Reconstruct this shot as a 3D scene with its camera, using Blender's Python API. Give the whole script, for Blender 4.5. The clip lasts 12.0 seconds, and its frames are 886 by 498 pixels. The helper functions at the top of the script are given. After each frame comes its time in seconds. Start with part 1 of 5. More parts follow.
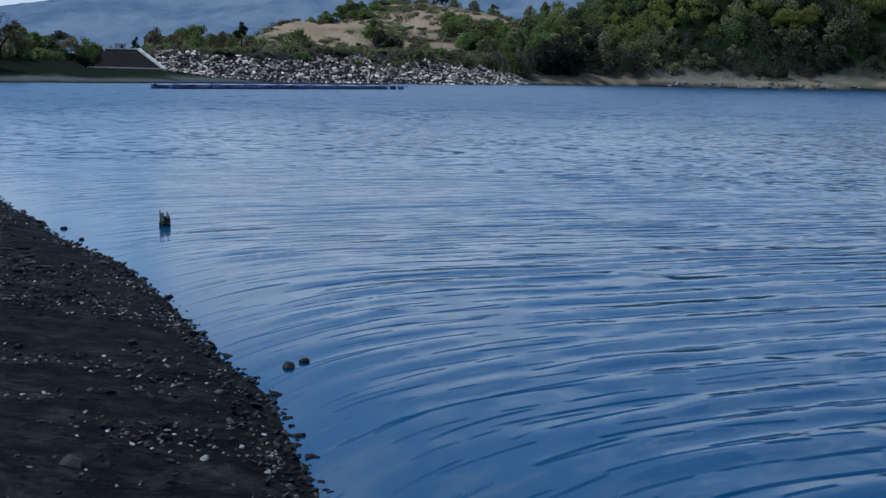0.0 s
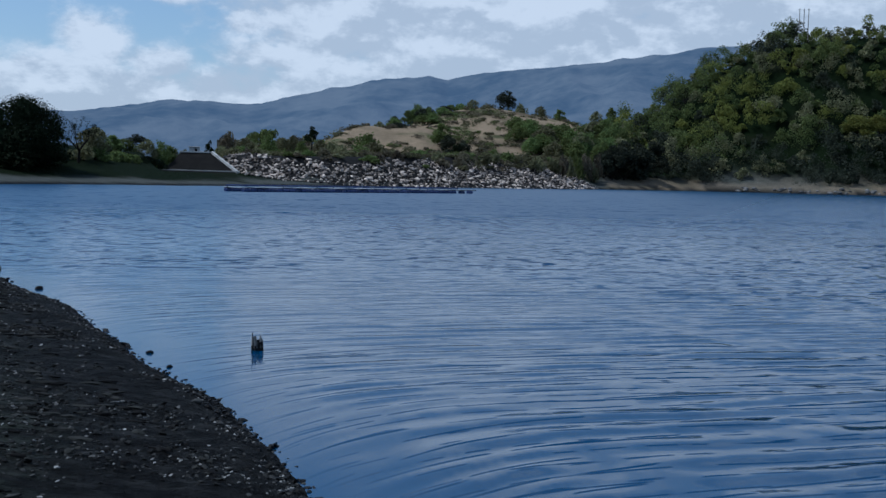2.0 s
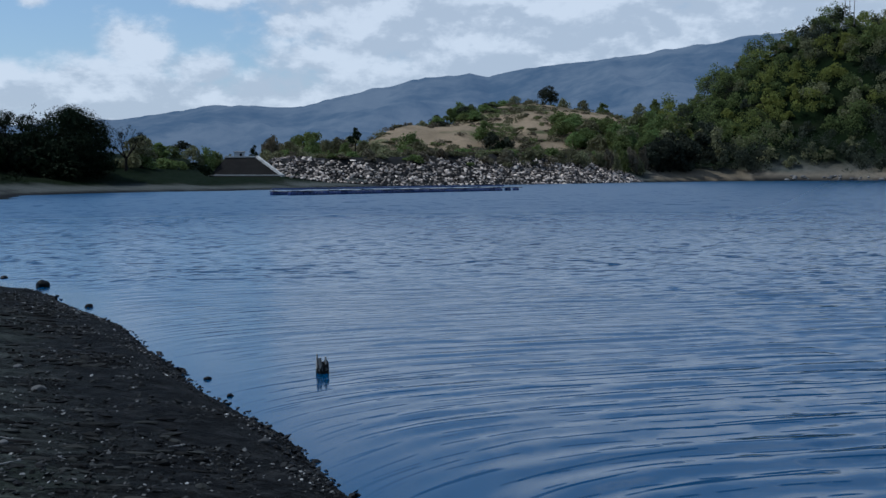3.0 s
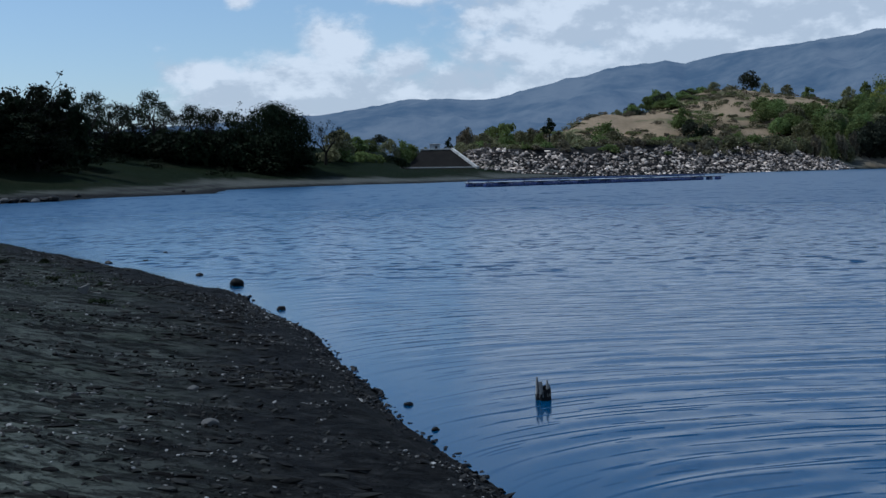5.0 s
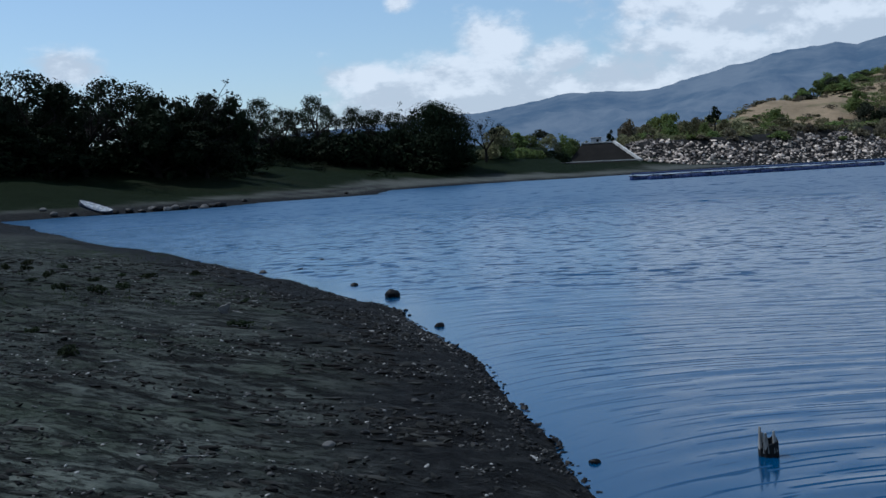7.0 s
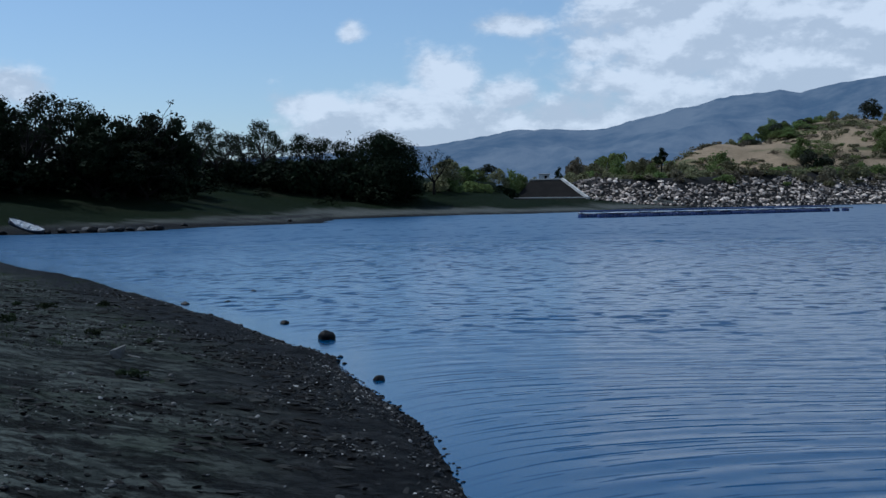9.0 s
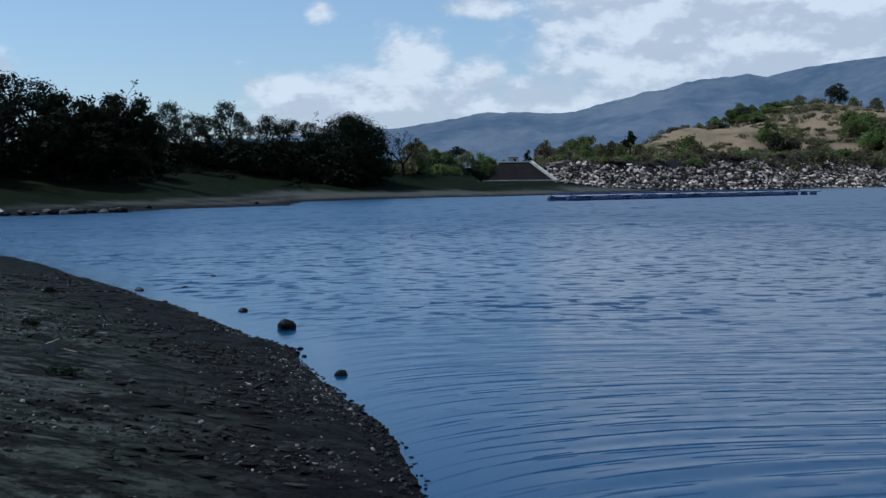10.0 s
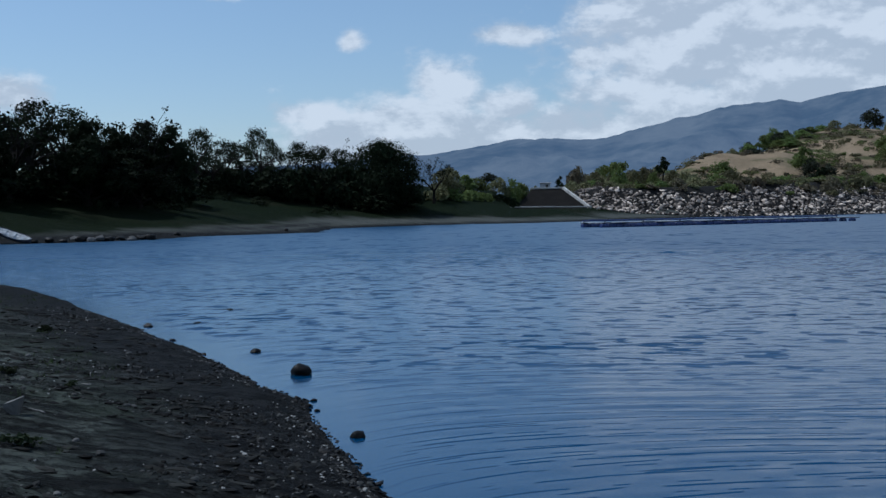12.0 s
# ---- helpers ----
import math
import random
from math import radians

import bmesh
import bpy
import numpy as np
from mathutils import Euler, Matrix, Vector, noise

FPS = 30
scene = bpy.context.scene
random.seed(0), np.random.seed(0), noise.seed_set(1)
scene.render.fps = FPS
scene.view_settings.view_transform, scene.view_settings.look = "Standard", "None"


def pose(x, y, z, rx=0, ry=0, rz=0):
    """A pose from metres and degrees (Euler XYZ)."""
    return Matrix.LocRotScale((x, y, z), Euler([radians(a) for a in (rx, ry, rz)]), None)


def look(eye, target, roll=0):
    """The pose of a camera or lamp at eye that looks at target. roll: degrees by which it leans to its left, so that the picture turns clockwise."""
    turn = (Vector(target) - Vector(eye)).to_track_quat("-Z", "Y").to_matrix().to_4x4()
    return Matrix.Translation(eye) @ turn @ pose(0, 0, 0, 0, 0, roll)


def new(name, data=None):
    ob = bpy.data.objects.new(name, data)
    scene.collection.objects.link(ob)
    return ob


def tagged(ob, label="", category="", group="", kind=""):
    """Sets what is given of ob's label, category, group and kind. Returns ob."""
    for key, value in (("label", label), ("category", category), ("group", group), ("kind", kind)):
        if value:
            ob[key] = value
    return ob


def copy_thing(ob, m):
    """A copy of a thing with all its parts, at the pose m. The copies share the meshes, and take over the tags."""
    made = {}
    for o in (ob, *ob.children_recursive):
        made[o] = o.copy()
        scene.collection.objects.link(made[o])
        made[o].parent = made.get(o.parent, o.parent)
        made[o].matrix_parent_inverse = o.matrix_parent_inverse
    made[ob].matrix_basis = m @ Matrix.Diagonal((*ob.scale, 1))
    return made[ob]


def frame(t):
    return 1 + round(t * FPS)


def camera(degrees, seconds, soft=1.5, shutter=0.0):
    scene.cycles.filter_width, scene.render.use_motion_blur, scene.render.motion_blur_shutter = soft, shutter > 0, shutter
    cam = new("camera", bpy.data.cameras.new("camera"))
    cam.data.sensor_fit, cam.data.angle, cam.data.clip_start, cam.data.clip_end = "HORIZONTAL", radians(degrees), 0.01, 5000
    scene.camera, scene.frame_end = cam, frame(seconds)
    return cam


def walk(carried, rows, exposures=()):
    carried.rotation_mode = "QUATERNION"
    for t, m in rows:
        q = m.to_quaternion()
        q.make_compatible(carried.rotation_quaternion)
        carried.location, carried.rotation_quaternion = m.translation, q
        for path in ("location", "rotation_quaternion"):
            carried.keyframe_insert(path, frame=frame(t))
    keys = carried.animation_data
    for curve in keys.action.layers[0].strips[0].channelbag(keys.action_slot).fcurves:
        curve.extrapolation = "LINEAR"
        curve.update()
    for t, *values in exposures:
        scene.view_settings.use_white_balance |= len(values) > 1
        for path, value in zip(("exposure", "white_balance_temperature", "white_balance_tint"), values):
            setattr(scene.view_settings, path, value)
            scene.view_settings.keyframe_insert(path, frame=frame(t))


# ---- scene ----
import collections

cam = camera(43.32, 12.0, soft=1.5)
ROWS = [
    (0.0, 0.0, 0.0, 1.782, 0.0, -8.715, -1.032), (0.5, -0.08, 0.105, 1.838, 5.84, -7.05, -0.382),
    (1.0, -0.169, 0.295, 1.847, 6.064, -7.312, -0.335), (1.5, -0.332, 0.726, 1.882, 4.39, -4.509, -1.246),
    (2.0, -0.589, 1.181, 1.889, 3.318, -3.535, -1.371), (2.5, -0.76, 1.676, 1.933, 2.728, -3.29, -0.47),
    (3.0, -0.969, 2.146, 1.949, 5.54, -3.669, 0.316), (3.2, -1.046, 2.329, 1.942, 6.74, -3.754, 0.453),
    (4.8, -1.531, 3.808, 1.933, 13.375, -4.678, 1.381), (5.0, -1.576, 3.968, 1.92, 15.426, -4.008, 1.078),
    (5.5, -1.725, 4.356, 1.928, 18.807, -5.507, 0.914), (6.0, -1.905, 4.778, 1.94, 19.235, -6.314, 1.859),
    (6.5, -2.054, 5.21, 1.96, 23.164, -3.078, 2.456), (6.7, -2.12, 5.394, 1.955, 23.68, -3.928, 2.878),
    (8.3, -2.827, 6.954, 1.889, 21.088, -3.366, 3.514), (8.5, -2.911, 7.161, 1.863, 19.776, -2.793, 2.792),
    (9.0, -3.114, 7.699, 1.878, 20.92, -2.362, 0.855), (9.5, -3.313, 8.137, 1.861, 18.894, -5.566, 0.644),
    (10.0, -3.438, 8.578, 1.851, 19.32, -3.269, 0.692), (10.5, -3.6, 8.963, 1.855, 17.822, -3.946, 1.451),
    (11.0, -3.692, 9.372, 1.851, 16.732, -3.042, 1.34), (11.5, -3.831, 9.716, 1.844, 18.319, -2.649, 0.844),
    (12.0, -4.001, 10.101, 1.872, 20.924, -1.897, 0.767),
]
walk(cam, [(t, pose(x, y, z, 90 + pitch, roll, yaw)) for t, x, y, z, yaw, pitch, roll in ROWS],
     [(0.0, 0.26, 5400, 8), (0.5, 0.02, 5350, 8), (1.0, 0.06, 5350, 8), (1.5, 0.12, 5400, 8), (2.0, -0.10, 5350, 8), (2.5, -0.12, 5400, 8), (3.0, -0.08, 5500, 8), (5.0, -0.04, 5500, 8), (5.5, 0.31, 5650, 8), (6.0, 0.36, 5700, 8),
      (6.5, 0.05, 5600, 8), (8.5, 0.22, 5750, 8), (9.0, -0.04, 5400, 8), (9.5, 0.03, 5600, 8), (10.5, -0.02, 5550, 8), (12.0, -0.1, 5550, 8)])


# ---- node helpers ----
def nd(nt, kind, **put):
    """A node of that kind; inputs by name or index, settings by attribute."""
    n = nt.nodes.new(kind)
    for key, value in put.items():
        if key == "op":
            n.operation = value
        elif key == "blend":
            n.blend_type = value
        elif key == "dtype":
            n.data_type = value
        elif key == "attr":
            n.attribute_name = value
        elif key == "clamp":
            n.use_clamp = value
        else:
            slot = n.inputs[int(key[1:])] if key[0] == "i" and key[1:].isdigit() else n.inputs[key.replace("_", " ")]
            if isinstance(value, bpy.types.NodeSocket):
                nt.links.new(value, slot)
            else:
                slot.default_value = value
    return n


def math_(nt, op, a, b=0.0, clamp=False):
    n = nd(nt, "ShaderNodeMath", op=op, i0=a, i1=b)
    n.use_clamp = clamp
    return n.outputs[0]


def span(nt, v, lo, hi):
    """0 at lo, 1 at hi, smooth between."""
    n = nd(nt, "ShaderNodeMapRange", i0=v, i1=lo, i2=hi)
    n.interpolation_type = "SMOOTHSTEP"
    return n.outputs[0]


def blend(nt, fac, a, b, mode="MIX"):
    n = nt.nodes.new("ShaderNodeMix")
    n.data_type, n.blend_type = "RGBA", mode
    for slot, value in ((n.inputs[0], fac), (n.inputs[6], a), (n.inputs[7], b)):
        if isinstance(value, bpy.types.NodeSocket):
            nt.links.new(value, slot)
        elif isinstance(value, tuple) and len(value) == 3:
            slot.default_value = (*value, 1)
        else:
            slot.default_value = value
    return n.outputs[2]


def noise_(nt, vec, scale, detail=4.0, rough=0.55, warp=0.0):
    return nd(nt, "ShaderNodeTexNoise", Vector=vec, Scale=scale, Detail=detail, Roughness=rough, Distortion=warp).outputs[0]


def scaled(nt, vec, s, turn=0.0, shift=(0, 0, 0)):
    n = nd(nt, "ShaderNodeMapping", Vector=vec, Scale=s, Rotation=(0, 0, radians(turn)), Location=shift)
    return n.outputs[0]


def material(name):
    m = bpy.data.materials.new(name)
    m.use_nodes = True
    nt = m.node_tree
    return m, nt, nt.nodes["Principled BSDF"]


def wire(nt, a, b):
    nt.links.new(a, b)


# ---- sky and sun ----
SUN_AZ, SUN_EL = 92.0, 54.0   # degrees left of straight ahead, above the horizon
world = bpy.data.worlds.new("sky")
scene.world = world
world.use_nodes = True
wt = world.node_tree
wt.nodes.clear()
tc = nd(wt, "ShaderNodeTexCoord")
sky = wt.nodes.new("ShaderNodeTexSky")
sky.sky_type, sky.sun_disc = "NISHITA", False
sky.sun_elevation, sky.sun_rotation = radians(SUN_EL), radians(-SUN_AZ)
sky.air_density, sky.dust_density, sky.ozone_density = 1.0, 0.5, 1.6
sep = nd(wt, "ShaderNodeSeparateXYZ", i0=tc.outputs["Generated"])
dx, dy, dz = sep.outputs
zc = math_(wt, "MAXIMUM", dz, 0.0)
# azimuth (radians to the right) and elevation as a flat cloud chart
az = nd(wt, "ShaderNodeMath", op="ARCTAN2", i0=dx, i1=dy).outputs[0]
el = nd(wt, "ShaderNodeMath", op="ARCSINE", i0=zc).outputs[0]
chart = nd(wt, "ShaderNodeCombineXYZ", i0=az, i1=math_(wt, "MULTIPLY", el, 1.7), i2=0.37).outputs[0]
big = noise_(wt, chart, 5.2, 2.0, 0.5)
puff = noise_(wt, scaled(wt, chart, (1, 1, 1), 0, (3.1, 1.7, 0)), 17.0, 7.0, 0.60, 0.15)
curl = noise_(wt, scaled(wt, chart, (1, 1, 1), 0, (5.3, 0.7, 0)), 34.0, 6.0, 0.62, 0.1)
fine = noise_(wt, chart, 60.0, 4.0, 0.6)
# high overhead: broken cloud, fewer to the left
left_clear = math_(wt, "MULTIPLY", span(wt, az, -0.18, -0.62), span(wt, el, 0.03, 0.15))
dens = math_(wt, "ADD", math_(wt, "MULTIPLY", big, 0.55), math_(wt, "MULTIPLY", puff, 0.62))
dens = math_(wt, "ADD", dens, math_(wt, "MULTIPLY", fine, 0.06))
dens = math_(wt, "ADD", dens, math_(wt, "MULTIPLY", span(wt, az, -0.36, 0.02), 0.08))
dens = math_(wt, "SUBTRACT", dens, math_(wt, "MULTIPLY", left_clear, 0.08))
cover_high = span(wt, dens, 0.64, 0.90)
# low over the mountains: heaped cumulus, each (degrees left, elevation, half width, half height)
HEAPS = [(20.7, 6.4, 1.7, 1.5), (22.2, 5.0, 3.0, 1.0), (17.6, 5.3, 2.0, 1.0), (27.3, 5.0, 2.2, 0.8), (17.2, 8.9, 1.9, 0.5), (25.5, 8.6, 0.7, 0.6),
         (13.3, 7.6, 1.3, 0.9), (7.3, 9.0, 1.2, 0.5), (4.0, 8.2, 2.0, 1.3), (11.0, 5.7, 2.4, 0.9), (32.0, 10.9, 1.2, 0.35), (41.8, 5.8, 1.6, 0.9), (-1.0, 8.6, 2.6, 0.9)]
heap = 0.0
for left, up, wide, tall in HEAPS:
    qa = math_(wt, "MULTIPLY", math_(wt, "ADD", az, radians(left)), 1 / radians(wide))
    qe = math_(wt, "MULTIPLY", math_(wt, "SUBTRACT", el, radians(up)), 1 / radians(tall))
    q = math_(wt, "ADD", math_(wt, "MULTIPLY", qa, qa), math_(wt, "MULTIPLY", qe, qe))
    heap = math_(wt, "MAXIMUM", heap, math_(wt, "DIVIDE", 1.0, math_(wt, "ADD", 1.0, q)))
bank = math_(wt, "MULTIPLY", math_(wt, "SUBTRACT", 1.0, span(wt, el, 0.072, 0.125)), span(wt, az, -0.58, -0.46))
sheet_cloud = math_(wt, "MULTIPLY", span(wt, az, -0.36, -0.16), 0.92)
low = math_(wt, "MAXIMUM", heap, math_(wt, "MAXIMUM", math_(wt, "MULTIPLY", bank, 0.85), sheet_cloud))
low = math_(wt, "ADD", low, math_(wt, "MULTIPLY", math_(wt, "SUBTRACT", puff, 0.5), 0.9))
low = math_(wt, "ADD", low, math_(wt, "MULTIPLY", math_(wt, "SUBTRACT", curl, 0.5), 0.7))
cover_low = span(wt, low, 0.30, 0.78)
up_mix = span(wt, el, 0.195, 0.27)
cover = math_(wt, "ADD", math_(wt, "MULTIPLY", cover_low, math_(wt, "SUBTRACT", 1.0, up_mix)), math_(wt, "MULTIPLY", cover_high, up_mix))
# lit tops and greyer bases
lift = noise_(wt, scaled(wt, chart, (1, 1, 1), 0, (3.1, 1.72, 0)), 17.0, 7.0, 0.60, 0.15)
roll = noise_(wt, scaled(wt, chart, (1, 1.5, 1), 0, (7.7, 2.3, 0)), 10.0, 6.0, 0.6, 0.2)
shade = math_(wt, "ADD", math_(wt, "MULTIPLY", math_(wt, "SUBTRACT", puff, lift), 3.2), math_(wt, "MULTIPLY", roll, 1.5))
shade = math_(wt, "ADD", shade, math_(wt, "MULTIPLY", heap, 0.45))
shade = math_(wt, "ADD", shade, math_(wt, "MULTIPLY", math_(wt, "SUBTRACT", curl, 0.5), 0.9))
shade = span(wt, shade, 0.62, 1.40)
cloud_col = blend(wt, shade, (6.8, 7.3, 7.9, 1), (9.9, 10.1, 10.3, 1))
veil = blend(wt, math_(wt, "SUBTRACT", 1.0, span(wt, el, 0.0, 0.9)), (1.05, 1.5, 1.95, 1), (1.1, 1.55, 2.0, 1))
base = blend(wt, 1.0, sky.outputs[0], veil, "ADD")
mixed = blend(wt, math_(wt, "MULTIPLY", cover, 0.88), base, cloud_col)
bg = nd(wt, "ShaderNodeBackground", Color=mixed, Strength=0.075)
wire(wt, bg.outputs[0], nd(wt, "ShaderNodeOutputWorld").inputs[0])

sun_data = bpy.data.lights.new("sun", "SUN")
sun_data.energy, sun_data.angle, sun_data.color = 3.2, radians(0.6), (1.0, 0.95, 0.87)
sun = new("sun", sun_data)
a, e = radians(SUN_AZ), radians(SUN_EL)
sun.matrix_world = look((-math.sin(a) * math.cos(e) * 500, math.cos(a) * math.cos(e) * 500, math.sin(e) * 500), (0, 0, 0))

# ---- the lie of the land ----
# the lake's rim, from the bank at the start, along the near bank, round the cove and the far shores
RIM = [(1.6, -8), (0.95, -2), (0.45, 1), (0, 3), (-0.5, 4.6), (-1, 6.2), (-1.7, 7.7), (-2.4, 9.2), (-3.3, 10.8), (-4.1, 12),
       (-5.3, 14), (-6.3, 15.8), (-7.7, 17.7), (-8.95, 19.35), (-9.3, 20.0), (-9.75, 20.15), (-12.4, 22.9), (-15.2, 25.3), (-21.5, 30.9), (-29.3, 36.7),
       (-42, 48), (-56, 60), (-64, 66), (-63, 70), (-58, 76), (-57, 85), (-60, 94), (-57, 103), (-55, 112), (-59, 116), (-66, 134),
       (-65, 155), (-61, 168), (-52, 176), (-48, 195), (-46, 225), (-37, 255), (-12, 290), (20, 350), (30, 382),
       (52, 412), (76, 430), (103, 428), (120, 414), (150, 425), (220, 410), (330, 320), (340, 60), (150, -90), (30, -60)]
RIM_A = np.array(RIM, float)


def fbm(x, y, scale, octaves=4, seed=0):
    """Smooth value noise in numpy, about -1 to 1."""
    out, amp, tot = 0.0, 1.0, 0.0
    for k in range(octaves):
        u, v = x / scale * 2 ** k + 17.3 * k + seed * 7.77, y / scale * 2 ** k - 9.1 * k + seed * 3.31
        iu, iv = np.floor(u), np.floor(v)
        fu, fv = u - iu, v - iv
        fu, fv = fu * fu * (3 - 2 * fu), fv * fv * (3 - 2 * fv)

        def cell(p, q):
            s = np.sin(p * 127.1 + q * 311.7 + seed * 74.7) * 43758.5453
            return s - np.floor(s)
        n = (cell(iu, iv) * (1 - fu) + cell(iu + 1, iv) * fu) * (1 - fv) + (cell(iu, iv + 1) * (1 - fu) + cell(iu + 1, iv + 1) * fu) * fv
        out, tot, amp = out + amp * (2 * n - 1), tot + amp, amp * 0.5
    return out / tot


def shore_distance(x, y):
    """Metres from the waterline, positive on land."""
    best = np.full(np.shape(x), 1e9)
    inside = np.zeros(np.shape(x), bool)
    for (x0, y0), (x1, y1) in zip(RIM_A, np.roll(RIM_A, -1, 0)):
        ex, ey = x1 - x0, y1 - y0
        k = np.clip(((x - x0) * ex + (y - y0) * ey) / (ex * ex + ey * ey), 0, 1)
        best = np.minimum(best, (x - x0 - k * ex) ** 2 + (y - y0 - k * ey) ** 2)
        cross = ((y0 > y) != (y1 > y)) & (x < (x1 - x0) * (y - y0) / (y1 - y0 + 1e-12) + x0)
        inside ^= cross
    d = np.sqrt(best)
    r = np.hypot(x, y)
    d = np.where(inside, -d, d)
    return d + fbm(x, y, 1.6, 3, 5) * np.clip(r * 0.006, 0.10, 0.9) + fbm(x, y, 9, 2, 6) * np.clip((r - 30) * 0.012, 0, 1.2)


def step_(v, lo, hi):
    k = np.clip((v - lo) / (hi - lo), 0, 1)
    return k * k * (3 - 2 * k)


AZ_MID = ([-40, -8, -5.5, -3.5, -1.5, 1, 3, 4.6, 6.3, 8, 10, 12.6, 16, 22, 40], [2.6, 2.6, 2.9, 3.0, 3.4, 3.75, 3.6, 3.1, 2.2, 1.9, 1.8, 1.7, 0.9, 0.6, 0.5])
AZ_RIGHT = ([-60, -40, -25, -17, -14, -11.5, -9.5, -7.7, -6.2, -5.0, -4.2], [3.0, 6.0, 8.3, 8.0, 7.25, 6.5, 5.5, 4.0, 2.7, 1.5, 0.0])


DAM_TOE = [(-62, 240), (-57.5, 240.5), (-40, 254), (-12, 291), (20, 351), (30, 384), (34, 400)]


def dam_distance(x, y):
    """Metres behind the dam's toe, negative in front of it."""
    best, sign = np.full(np.shape(x), 1e9), np.ones(np.shape(x))
    for (x0, y0), (x1, y1) in zip(DAM_TOE, DAM_TOE[1:]):
        ex, ey = x1 - x0, y1 - y0
        k = np.clip(((x - x0) * ex + (y - y0) * ey) / (ex * ex + ey * ey), 0, 1)
        q = (x - x0 - k * ex) ** 2 + (y - y0 - k * ey) ** 2
        sign = np.where(q < best, np.sign(ex * (y - y0) - ey * (x - x0)), sign)
        best = np.minimum(best, q)
    return np.sqrt(best) * sign


def land(x, y):
    """Height of the ground above the water, and the distance from the waterline."""
    x, y = np.asarray(x, float), np.asarray(y, float)
    d = shore_distance(x, y)
    r, azd = np.hypot(x, y), np.degrees(np.arctan2(-x - 0.8, y - 1.7))
    dp = np.maximum(d, 0)
    # near bank: a wet foot, then a low shelf
    near = np.minimum(dp * 0.30, 0.10) + np.minimum(dp, 6) * 0.11 + np.clip(dp - 6, 0, 60) * 0.03
    near = near + fbm(x, y * 1.5, 2.6, 2, 9) * 0.045 * step_(dp, 0.6, 2.5)
    near = near + (fbm(x, y, 1.1, 4, 1) * 0.040 + fbm(x, y * 1.6, 0.38, 3, 2) * 0.030) * step_(dp, 0.0, 0.5)
    # left shore: a flat grey beach, then a grassed slope with the tree line
    left = np.minimum(dp, 9) * 0.11 + np.clip(dp - 9, 0, 34) * 0.185 + fbm(x, y, 14, 4, 3) * 0.30 * step_(dp, 4, 24)
    left = left + np.clip(dp - 43, 0, 400) * 0.02
    # the dam's rubble slope and crest
    crest = np.interp(azd, [-5, 2, 8, 15], [10.2, 8.6, 6.9, 6.2])
    dd = dam_distance(x, y)
    dam = np.where(dd > 0, np.minimum(dd * 0.52 + 0.3, crest) + fbm(x, y, 6, 3, 4) * 0.25 * step_(dd, 1, 4), 0)
    # right hill's foot
    right = np.minimum(dp, 16) * 0.30 + np.clip(dp - 16, 0, 30) * 0.15
    far = step_(r, 40, 62)
    wl = step_(azd, 14.3, 15.0)
    flat = np.minimum(left, 2.3)
    wr = step_(-azd, 4.2, 5.2)
    left = np.where(azd < 19, np.minimum(left, 2.3 + 6 * step_(azd, 17.4, 19)), left)
    base = left * wl + right * wr + np.maximum(dam, np.where(azd > 3, flat, 0.05 * dp)) * (1 - wl - wr)
    behind = step_(-y, -4, 30) * step_(r, 12, 45)
    h = near * (1 - far) + base * far
    h = np.where(r < 70, near * (1 - far) + (left * step_(azd, -10, 20) + near * (1 - step_(azd, -10, 20))) * far, h)
    h = h * (1 - behind) + (near + 0.02 * dp) * behind
    # hills
    rough = 1 + 0.10 * fbm(x, y, 60, 4, 8)
    mid_r = np.interp(azd, [5, 8.5], [620, 440])
    mid = np.tan(np.radians(np.interp(azd, *AZ_MID))) * mid_r * step_(r, np.minimum(300, mid_r - 150), mid_r + 5) * rough * step_(dp, 18, 60)
    mid = mid * (1 - 0.35 * step_(r, 660, 1500))
    front = (azd > -40) & (azd < 40) & (y > 0)
    h = np.where(front, np.maximum(h, mid * (1 - step_(azd, 16, 26) * 0.6)), h)
    kx, ky = x - 440 * math.sin(radians(-6.0)), y - 440 * math.cos(radians(6.0))
    h = h + np.where(front, 9.5 * np.exp(-(kx / 21) ** 4 - (ky / 34) ** 2) + 2.0 * np.exp(-((kx - 6) / 30) ** 2 - ((ky + 40) / 30) ** 2), 0)
    crest_r = 530
    ridge = np.tan(np.radians(np.interp(azd, *AZ_RIGHT))) * crest_r * (0.25 * np.clip(dp / 100, 0, 1) + 0.75 * step_(dp, 0, 105)) * rough
    ridge = ridge * (1 - 0.5 * step_(r, 600, 1500))
    h = np.where((azd < -3.5) & (azd > -60) & (y > 0), np.maximum(h, ridge * step_(dp, 3, 22)), h)
    depth = np.maximum(d * 0.16, -2.5)
    return np.where(d > 0, h, depth), d


def ground_z(x, y):
    return float(land(np.array([x]), np.array([y]))[0][0])


def polar(azd, r):
    """Plan position from degrees left of straight ahead and range, seen from the bank's middle."""
    x0, y0 = (-0.8, 1.7) if azd < 17.9 else (-2.0, 5.1)
    return x0 - math.sin(radians(azd)) * r, y0 + math.cos(radians(azd)) * r


def at_shore(azd, inland):
    """Where the line at that angle has come so far behind a far waterline."""
    rs = np.arange(62, 520, 0.25)
    x, y = polar(azd, rs)
    d = shore_distance(x, y)
    wet = np.maximum.accumulate(d < -0.5)
    i = int(np.argmax((d > inland) & wet))
    return float(x[i]), float(y[i])


WAVE_LEAN = 19.0   # degrees by which the ripples' way turns from straight ahead


# ---- materials ----
def coords(nt):
    return nd(nt, "ShaderNodeTexCoord").outputs["Object"]


